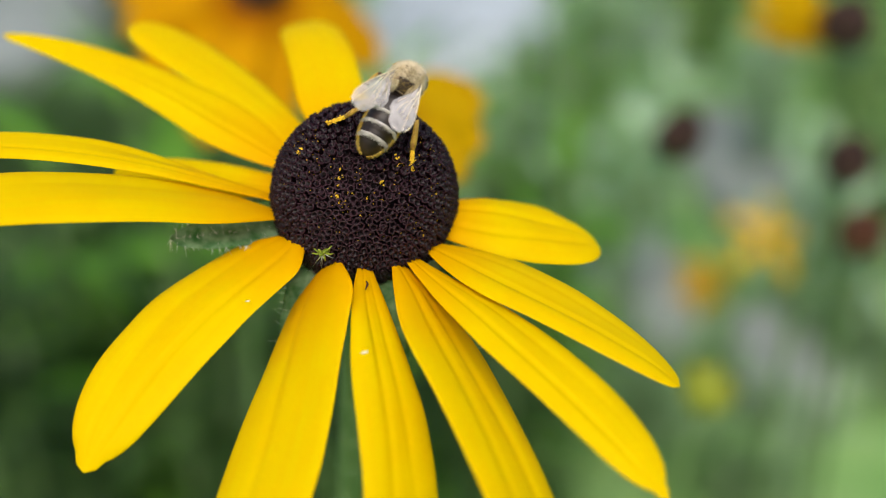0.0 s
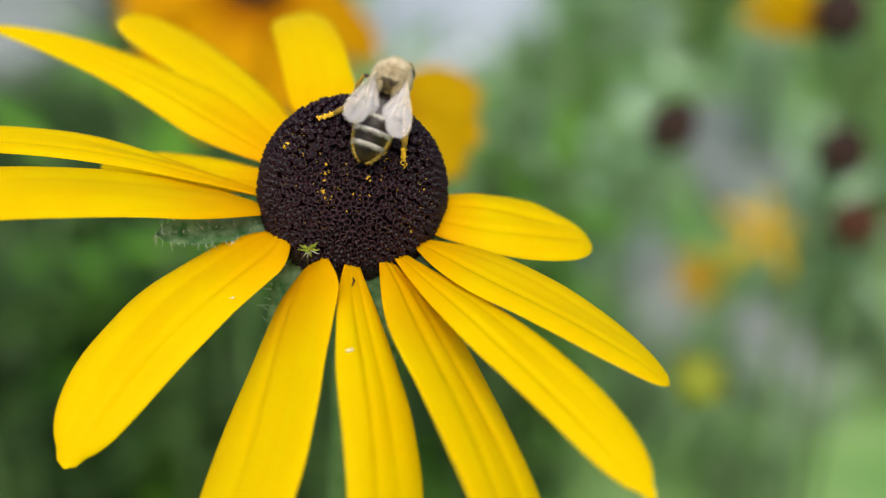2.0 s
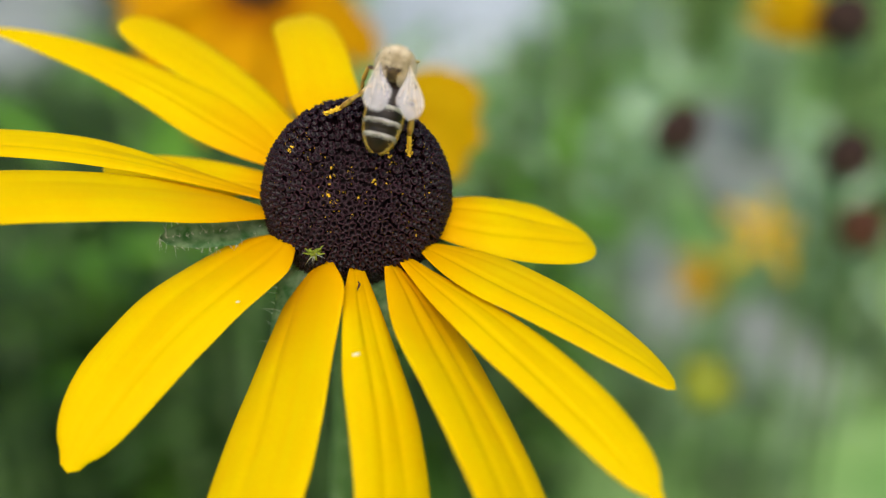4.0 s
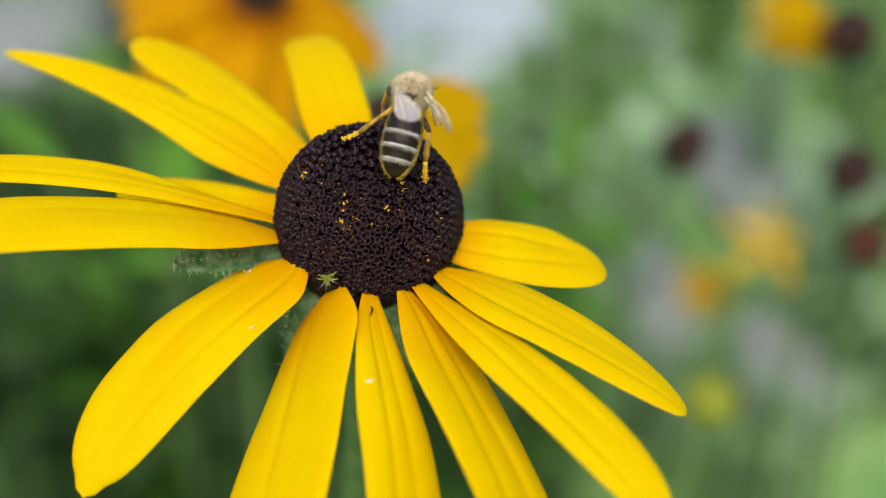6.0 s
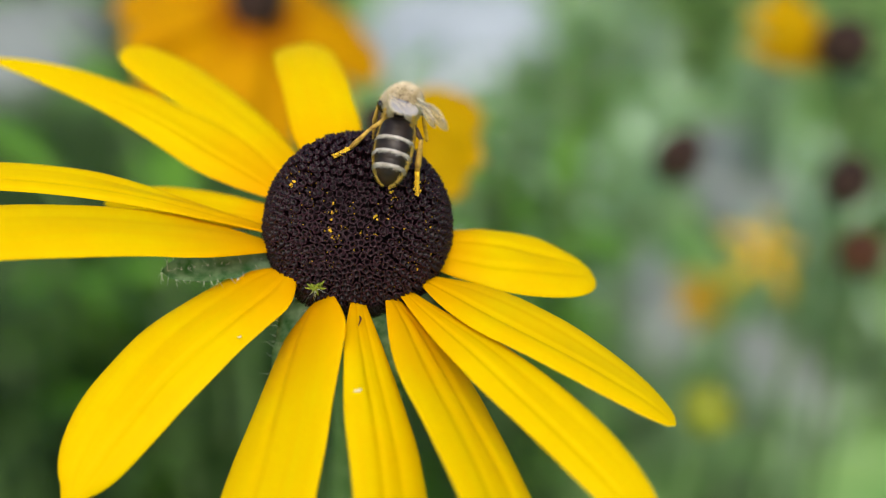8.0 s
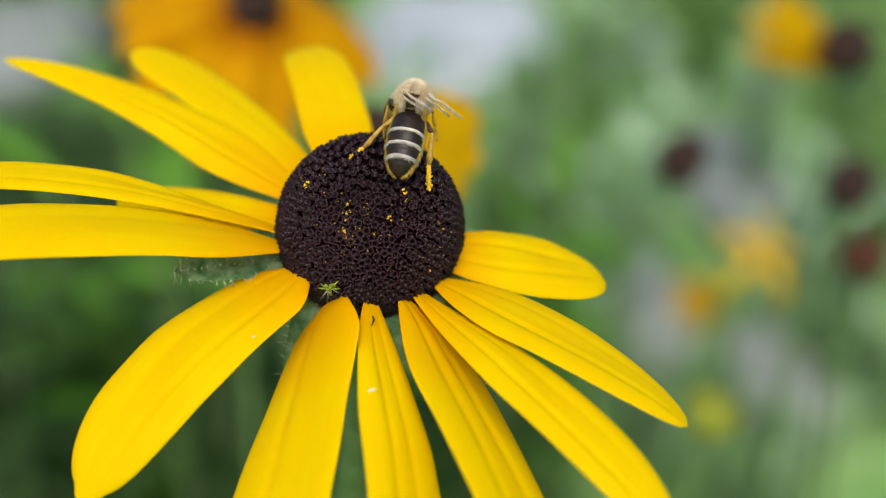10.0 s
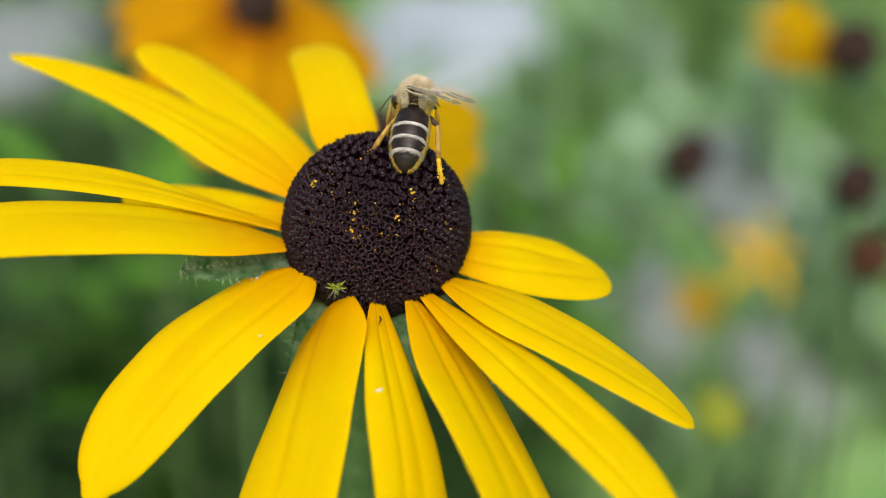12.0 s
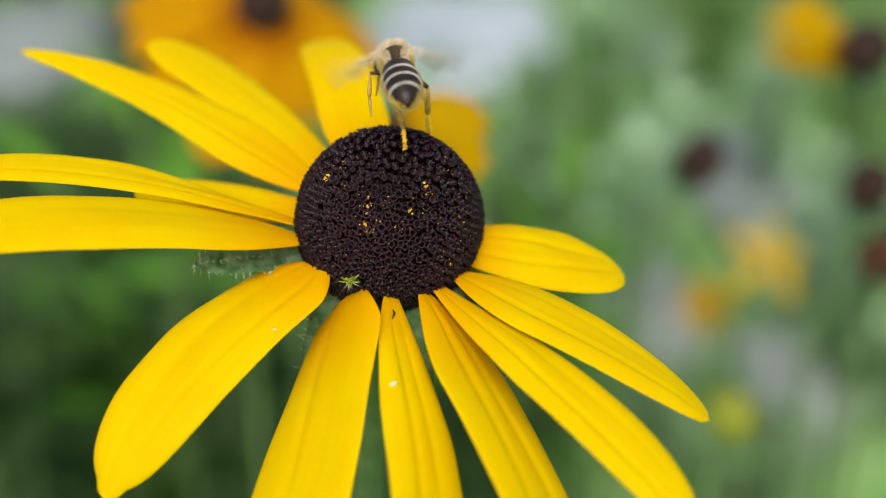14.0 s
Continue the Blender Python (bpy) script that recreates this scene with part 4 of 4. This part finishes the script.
def bee_leg(name, hip, knee, heel, toe, thick, mats, dusted=False):
    """A leg whose own origin is the hip, so that it can swing; in millimetres of the bee."""
    hip, knee, heel, toe = (Vector(p) for p in (hip, knee, heel, toe))
    bm = bmesh.new()
    k, h, t = knee - hip, heel - hip, toe - hip
    tube(bm, [q * MM for q in (Vector(), k * 0.4 + Vector((0, 0, 0.12)), k)], [0.30 * thick * MM, 0.36 * thick * MM, 0.24 * thick * MM], 8)
    leg = part(name, bm, mats[0], bee, "jointed leg")
    leg.location = hip * MM
    bm = bmesh.new()
    tube(bm, [q * MM for q in (k, k.lerp(h, 0.35), k.lerp(h, 0.8), h)], [0.20 * thick * MM, 0.30 * thick * MM, 0.38 * thick * MM, 0.26 * thick * MM], 8)
    part("tibia", bm, mats[1], leg)
    bm = bmesh.new()
    tube(bm, [q * MM for q in (h, h.lerp(t, 0.3), h.lerp(t, 0.7), t)], [0.24 * thick * MM, 0.28 * thick * MM, 0.17 * thick * MM, 0.10 * thick * MM], 7)
    rnd = random.Random(len(name) + int(100 * thick) + int(10 * hip.x))
    if dusted:
        for _ in range(150):
            p = h.lerp(t, rnd.random() ** 0.8) + 0.26 * thick * Vector((rnd.gauss(0, 0.5), rnd.gauss(0, 0.5), rnd.gauss(0, 0.5)))
            g = rnd.uniform(0.6, 1.5)
            ball(bm, p * MM, (0.085 * g * MM, 0.075 * g * MM, 0.07 * g * MM), None, 3, 5)
    part("tarsus", bm, mats[2], leg, "foot caked in yellow pollen" if dusted else "")
    bm = bmesh.new()
    for _ in range(110):
        a, b = rnd.choice(((k, h), (h, t)))
        p = a.lerp(b, rnd.random())
        w = Vector((rnd.gauss(0, 1), rnd.gauss(0, 1), rnd.gauss(0, 1)))
        hair(bm, p * MM, w, 0.5 * MM * thick, 0.025 * MM)
    tagged(part("hairs", bm, FUR_GOLD, leg, "golden leg hair"), kind="stuff")
    return leg


hind_left = bee_leg("hind_leg", (-0.7, -0.6, -1.3), (-2.7, -2.8, -0.5), (-4.5, -4.2, -1.9), (-6.1, -5.1, -2.4), 0.74, (LEG_TAN, LEG_TAN, POLLEN), True)
hind_right = bee_leg("hind_leg", (1.0, -1.5, -1.2), (2.3, -2.9, -0.5), (2.45, -5.3, -2.2), (2.8, -7.1, -3.6), 0.86, (LEG_DARK, LEG_TAN, POLLEN), True)
middle_left = bee_leg("middle_leg", (-1.2, -0.2, -1.3), (-2.5, -0.4, -0.9), (-2.9, -2.1, -2.2), (-3.0, -3.7, -3.4), 0.62, (LEG_DARK, LEG_TAN, LEG_TAN))
middle_right = bee_leg("middle_leg", (1.2, -0.2, -1.3), (1.6, -0.1, -1.8), (1.8, -0.9, -2.9), (2.0, -1.6, -4.2), 0.55, (LEG_DARK, LEG_GOLD, LEG_GOLD), True)
front_left = bee_leg("front_leg", (-0.9, 1.3, -1.2), (-1.4, 1.7, -1.7), (-1.5, 1.9, -2.8), (-1.7, 2.3, -4.2), 0.5, (LEG_DARK, LEG_GOLD, LEG_GOLD))
front_right = bee_leg("front_leg", (0.9, 1.2, -1.2), (1.1, 1.3, -2.0), (1.2, 1.5, -3.0), (1.4, 1.8, -4.2), 0.5, (LEG_DARK, LEG_GOLD, LEG_GOLD))


def bee_wing(name, side, length, wide, base):
    """A wing that reaches along its own x axis; its trailing edge lies at negative y."""
    def outline(v):
        tip, end = -0.42 * wide, min(1.0, v)
        lead = tip + 0.50 * wide * math.sqrt(max(0.0, 1 - max(0.0, (end - 0.55) / 0.45) ** 2.2)) - 0.08 * wide
        trail = tip - 0.55 * wide * math.sqrt(max(0.0, 1 - max(0.0, (end - 0.72) / 0.28) ** 2.2)) * min(1.0, 2.0 * v - v * v)
        root = min(1.0, 0.10 + 1.5 * v)
        return lead * min(1.0, v * 4), trail * root
    bm = bmesh.new()
    for lift in (0.012, -0.012):
        rows = []
        for i in range(17):
            v = i / 16
            lead, trail = outline(v)
            rows.append([bm.verts.new(Vector((side * length * v, lead + (trail - lead) * q / 6, lift + 0.10 * math.sin(q * 1.9 + v * 6))) * MM) for q in range(7)])
        for a, b in zip(rows, rows[1:]):
            for q in range(6):
                vs = (a[q], b[q], b[q + 1], a[q + 1])
                bm.faces.new(vs if (lift > 0) == (side > 0) else vs[::-1])
    wing = part(name, bm, WING, bee, "clear whitish veined wing")
    wing.location = Vector(base) * MM
    bm = bmesh.new()
    for share in (0.0, 0.3, 0.55, 0.8):
        pts = []
        for i in range(10):
            v = 0.02 + (0.95 - 0.35 * (share > 0.5)) * i / 9
            lead, trail = outline(v)
            pts.append(Vector((side * length * v, lead + (trail - lead) * share * min(1, v * 2.2), 0.03 + 0.10 * math.sin(share * 6 * 1.9 + v * 6))) * MM)
        tube(bm, pts, [(0.07 if share == 0 else 0.04) * MM * (1 - 0.06 * i) for i in range(10)], 4)
    tagged(part("venation", bm, FUR_TAN, wing, "fine brown wing veins"), kind="stuff")
    return wing


BASES = {1: (1.3, 0.25, 0.95), -1: (-1.3, 0.25, 0.95)}
wings = {(s, n): bee_wing(n, s, *(((5.8, 2.5) if n == "forewing" else (3.7, 2.0))), (BASES[s][0], BASES[s][1] - (0.45 if n == "hindwing" else 0), BASES[s][2] - 0.1 * (n == "hindwing")))
         for s in (1, -1) for n in ("forewing", "hindwing")}


def wing_turn(side, tip, lean):
    """How a wing stands whose tip points along tip and whose trailing edge hangs towards lean, in the bee's space."""
    x = Vector(tip).normalized() * side
    y = -(Vector(lean) - x * Vector(lean).dot(x)).normalized()
    return Matrix((x, y, x.cross(y))).transposed().to_4x4()


# ---- disc florets ----
def florets():
    """Florets in the spiral of a flower head; those on the side that faces the camera are single pieces."""
    total, golden = 1720, math.pi * (3 - math.sqrt(5))
    end = 1 - math.cos(radians(128))
    rnd = random.Random(5)
    rest = bmesh.new()
    single = []
    for k, open_ in enumerate((1.0, 0.75, 0.4)):
        bm = bmesh.new()
        floret_into(bm, Matrix.Diagonal((MM, MM, MM, 1)), open_)
        single.append(mesh_of("floret", bm, FLORET))
        single[-1].materials.append(FLORET_TIP)
    made = 0
    for i in range(total):
        polar = math.degrees(math.acos(1 - end * (i + 0.5) / total))
        az = math.degrees(i * golden) % 360
        at, nor = disc_place(az + rnd.gauss(0, 0.4) / max(0.25, math.sin(radians(polar))), polar + rnd.gauss(0, 0.4))
        lean = (nor + Vector((0, 0, 0.25))).normalized()
        lean = (lean + 0.09 * Vector((rnd.gauss(0, 1), rnd.gauss(0, 1), rnd.gauss(0, 1)))).normalized()
        grow = rnd.uniform(0.94, 1.07) * (1.05 if polar < 30 else 1.18)
        ridge = 0.75 * max(0.0, math.sin(2 * math.pi * (polar + 2.0 * math.sin(radians(az * 2 + 40))) / 8.0)) * max(0.0, min(1.0, (56 - polar) / 16))
        m = Matrix.Translation((at - nor * ((0.74 if polar < 45 else 0.66) + ridge) + nor * rnd.uniform(-0.06, 0.06)) * MM) @ lean.to_track_quat("Z", "Y").to_matrix().to_4x4() @ Matrix.Rotation(rnd.uniform(0, 6.28), 4, "Z")
        kind = rnd.choice((1, 2)) if polar < 25 else rnd.choice((0, 0, 1))
        if made < 300 and 45 < polar < 100 and 222 < az < 318:
            ob = new("floret", single[kind])
            ob.parent = disc
            ob.matrix_basis = m @ Matrix.Diagonal((grow, grow, grow, 1))
            made += 1
        else:
            floret_into(rest, m @ Matrix.Diagonal((grow * MM, grow * MM, grow * MM, 1)), (1.0, 0.75, 0.4)[kind])
    ob = part("floret_mass", rest, FLORET, disc, "tightly packed dark florets")
    ob.data.materials.append(FLORET_TIP)
    tagged(ob, kind="stuff")


florets()


# ---- what moves ----
def between(rows, t):
    """The pose at t of a row of poses, eased from row to row."""
    if t <= rows[0][0]:
        return rows[0][1]
    for i in range(len(rows) - 1):
        (t0, a), (t1, b) = rows[i], rows[i + 1]
        if t <= t1:
            f, w = (t - t0) / (t1 - t0), t1 - t0
            pa, pb = a.translation, b.translation
            before, after = rows[max(i - 1, 0)], rows[min(i + 2, len(rows) - 1)]
            va = (pb - before[1].translation) / (t1 - before[0]) * w
            vb = (after[1].translation - pa) / (after[0] - t0) * w
            f2, f3 = f * f, f * f * f
            p = pa * (2 * f3 - 3 * f2 + 1) + va * (f3 - 2 * f2 + f) + pb * (3 * f2 - 2 * f3) + vb * (f3 - f2)
            return Matrix.Translation(p) @ a.to_quaternion().slerp(b.to_quaternion(), f).to_matrix().to_4x4()
    return rows[-1][1]


def flex(petal, azimuth, rows):
    """Turns a petal about its root: seconds, degrees sideways and upwards."""
    a = radians(azimuth)
    root = Matrix.Translation((R0 * MM * math.cos(a), R0 * MM * math.sin(a), -0.6 * MM))
    axis = Vector((-math.sin(a), math.cos(a), 0))
    walk(petal, [(t, root @ Matrix.Rotation(radians(-up), 4, axis) @ Matrix.Rotation(radians(turn), 4, "Z") @ root.inverted()) for t, turn, up in rows])


def motions():
    steps = [k / 10 for k in range(141)]
    walk(flower, [(t, between(FLOWER, t)) for t in steps])
    flex(lower_petal, 220.2, ((0, -0.1, 0), (2.5, -0.6, 0.3), (5.5, -1.0, 0.4), (8, -1.1, 0.4), (12, -0.9, 0.3), (14, -0.6, 0.2)))
    # lean about mid-abdomen and shift, fitted to the camera's view: seconds, degrees, millimetres
    lean_at = ((0, -7, 0), (1.5, -5, 0.2), (2.5, -5, 0.45), (5.5, -8, 0.5), (6.5, -9, 0.55), (8, -8, 0.55), (10.5, -7, 0.5), (13.2, -6, 0.5), (13.5, 0, 0.5), (14, 0, 0.15))
    middle = Matrix.Translation((0, -4.5 * MM, -0.5 * MM))
    path = []
    for t in steps:
        lean, aside = (float(np.interp(t, [r[0] for r in lean_at], [r[k] for r in lean_at])) for k in (1, 2))
        path.append((t, between(FLOWER, t) @ Matrix.Translation((aside * MM, 0, 0)) @ between(BEE, t) @ middle @ pose(0, 0, 0, 0, 0, lean) @ middle.inverted()))
    walk(bee, path)

    # the head turns to its right, then to its left: seconds, sideways shift in millimetres, yaw and nod in degrees
    neck = head.location.copy()
    walk(head, [(t, Matrix.Translation(neck + Vector((x * MM, back * MM, 0))) @ pose(0, 0, 0, nod, 0, yaw)) for t, x, back, yaw, nod in (
        (0, 0.3, 0, -20, 0), (1.5, 0.1, 0, -8, 0), (3.0, 0, 0, 0, 0), (5.3, -0.9, -0.4, 40, 0), (8.2, -1.1, -0.5, 46, 0), (12.3, -1.0, -0.5, 42, 0), (13.0, -0.4, -0.1, 16, 6), (13.5, -0.3, 0, 14, 8), (14, -0.3, 0, 10, 4))])

    # the neighbouring heads sway in the breeze: seconds, sideways and upward in millimetres
    sway = ((0, 0, 0), (1, -0.7, 0.4), (2, -1.4, 1.0), (3, -0.9, 1.4), (5.5, 1.2, -1.7), (6.5, 0.3, -1.7), (7.5, 0.1, -1.4), (8, 0.4, -1.5),
            (10.5, 2.2, -2.1), (11.5, 2.8, -1.9), (12.5, 3.7, -1.4), (13.5, 4.5, -1.5), (14, 4.8, -1.5))
    for thing in (HEAD_A, HEAD_B, HEAD_C, HEAD_D, BUD_THING):
        at = thing.matrix_basis.copy()
        walk(thing, [(t, Matrix.Translation((0.001 * x, 0, 0.001 * z)) @ at) for t, x, z in sway])

    # one feeler swings out before the take-off
    root = Matrix.Translation(antenna_left.location)
    walk(antenna_left, [(t, root @ pose(0, 0, 0, 0, a, 0)) for t, a in ((0, 0), (8.2, 10), (10.5, 30), (12.3, 60), (13.0, 78), (14, 80))])

    # wings: seconds, then tip and trailing edge of the right and of the left pair
    wing_rows = [
        (0.0, ((0.26, -0.92, 0.30), (-0.9, 0.1, -0.1)), ((-0.50, -0.82, 0.30), (0.8, -0.5, -0.2))),
        (0.9, ((0.30, -0.91, 0.30), (-0.9, 0.1, -0.1)), ((-0.46, -0.82, 0.34), (0.8, -0.5, -0.2))),
        (1.6, ((0.38, -0.88, 0.32), (-0.9, -0.1, -0.1)), ((-0.38, -0.84, 0.38), (0.8, -0.4, -0.2))),
        (1.8, ((0.42, -0.80, 0.42), (-0.8, -0.5, -0.2)), ((-0.60, -0.68, 0.42), (0.8, -0.5, -0.2))),
        (2.0, ((0.44, -0.86, 0.32), (-0.9, -0.2, -0.1)), ((-0.34, -0.86, 0.38), (0.8, -0.4, -0.2))),
        (3.2, ((0.44, -0.82, 0.40), (-0.9, -0.3, -0.1)), ((-0.27, -0.86, 0.44), (0.8, -0.4, -0.1))),
        (5.3, ((0.56, -0.46, 0.70), (-0.25, -0.2, -0.8)), ((0.20, -0.70, 0.66), (0.8, 0.2, -0.3))),
        (6.2, ((0.54, -0.42, 0.72), (-0.12, -0.12, -0.9)), ((0.22, -0.66, 0.70), (0.8, 0.3, -0.3))),
        (8.2, ((0.56, -0.42, 0.70), (-0.10, -0.10, -0.9)), ((0.34, -0.60, 0.72), (0.7, 0.3, -0.4))),
        (10.3, ((0.52, -0.60, 0.60), (0.0, 0.41, -0.91)), ((0.48, -0.56, 0.66), (0.0, 0.41, -0.91))),
        (12.0, ((0.62, -0.50, 0.59), (0.0, 0.41, -0.91)), ((0.56, -0.48, 0.66), (0.0, 0.41, -0.91))),
        (12.8, ((0.72, -0.30, 0.62), (0.0, 0.41, -0.91)), ((0.55, -0.25, 0.80), (0.0, 0.35, -0.91))),
        (12.9, ((0.88, -0.16, 0.44), (0.0, -0.3, -0.9)), ((-0.40, 0.10, 0.90), (0.0, -0.4, -0.9))),
        (13.0, ((0.94, -0.22, 0.26), (0.1, -0.8, -0.5)), ((-0.80, 0.06, 0.58), (0.0, -0.6, -0.8))),
        (13.2, ((0.94, -0.24, 0.22), (0.1, -0.85, -0.4)), ((-0.90, 0.04, 0.42), (0.0, -0.7, -0.7))),
    ]
    # in flight one stroke lasts about one step of the film, so that the wings blur into a faint fan
    beat = []
    for k in range(round(0.8 * FPS) + 1):
        lift = radians((42, -40)[k % 2] + 8)
        beat.append((13.2 + (k + 1) / FPS, ((0.96 * math.cos(lift), -0.20, math.sin(lift)), (0, 0.6, -0.75)), ((-0.96 * math.cos(lift), -0.06, math.sin(lift)), (0, 0.6, -0.75))))
    for (side, name), wing in wings.items():
        base = Matrix.Translation(wing.location)
        rows = []
        for t, right, left in wing_rows + beat:
            tip, lean = right if side == 1 else left
            tip = Vector(tip) + Vector((-side * 0.12, -0.15, -0.04)) * (name == "hindwing") * (0.1 if 5 < t < 12.85 else 1.0)
            rows.append((t, base @ wing_turn(side, tip, lean)))
        walk(wing, rows)

    # legs: seconds, then where hip and foot stand on the bee, in millimetres; they stretch back in the take-off
    def reach(leg, foot, rows):
        hip = leg.location / MM
        rest = Vector(foot) - hip
        stand = Matrix.Translation(leg.location)
        keys = []
        for t, a, b in rows:
            turn = rest.rotation_difference(Vector(b) - Vector(a)).to_matrix().to_4x4()
            keys.append((t, Matrix.Translation(Vector(a) * MM) @ turn))
        walk(leg, keys)

    at_left, at_right = (-0.7, -0.6, -1.3), (1.0, -1.5, -1.2)
    reach(hind_left, (-6.1, -5.1, -2.4), ((0, at_left, (-3.9, -5.2, -4.0)), (2, at_left, (-5.0, -4.4, -4.0)), (5.5, at_left, (-5.9, -5.0, -3.2)), (10.5, at_left, (-5.4, -5.6, -2.8)),
          (13.2, at_left, (-4.7, -6.3, -3.0)), (13.5, at_left, (-4.9, -4.4, -4.7)), (13.8, at_left, (-2.2, -4.8, -6.0)), (14.0, at_left, (-0.5, -5.0, -6.3))))
    reach(hind_right, (2.8, -7.1, -3.6), ((0, at_right, (4.0, -5.4, -3.2)), (2, at_right, (3.1, -5.9, -4.1)), (5.5, at_right, (2.4, -7.2, -4.2)), (10.5, at_right, (2.5, -7.4, -3.9)), (13.2, at_right, (3.6, -7.2, -3.8)),
          (13.5, at_right, (2.4, -6.2, -6.3)), (13.8, at_right, (2.4, -3.6, -7.0)), (14.0, at_right, (2.3, -1.7, -7.6))))
    mid = (-1.2, -0.2, -1.3)
    reach(middle_left, (-3.0, -3.7, -3.4), ((0, mid, (-2.9, -1.8, -4.2)), (12.6, mid, (-2.9, -2.0, -4.2)), (12.9, mid, (-4.4, -1.2, -2.2)), (13.2, mid, (-4.3, -2.6, -1.8)),
          (13.35, mid, (-2.9, -3.4, -3.4)), (13.5, mid, (-3.1, -2.9, -3.3)), (14.0, mid, (-2.8, -3.0, -3.5))))
    for leg, side, hip, foot, late in ((middle_right, 1, (1.2, -0.2, -1.3), (2.0, -1.6, -4.2), -2.0), (front_left, -1, (-0.9, 1.3, -1.2), (-1.7, 2.3, -4.2), -1.3), (front_right, 1, (0.9, 1.2, -1.2), (1.4, 1.8, -4.2), -1.3)):
        gone = Vector(foot) + Vector((side * 0.4, late, 0))
        reach(leg, foot, ((0, hip, foot), (13.2, hip, foot), (13.5, hip, Vector(foot).lerp(gone, 0.6)), (14.0, hip, gone)))
    # the abdomen tips down as the bee lifts off
    walk(abdomen, [(t, pose(0, 0, 0, a)) for t, a in ((0, 0), (10, 2), (13.2, 2), (13.5, -2), (14, -3))])


motions()
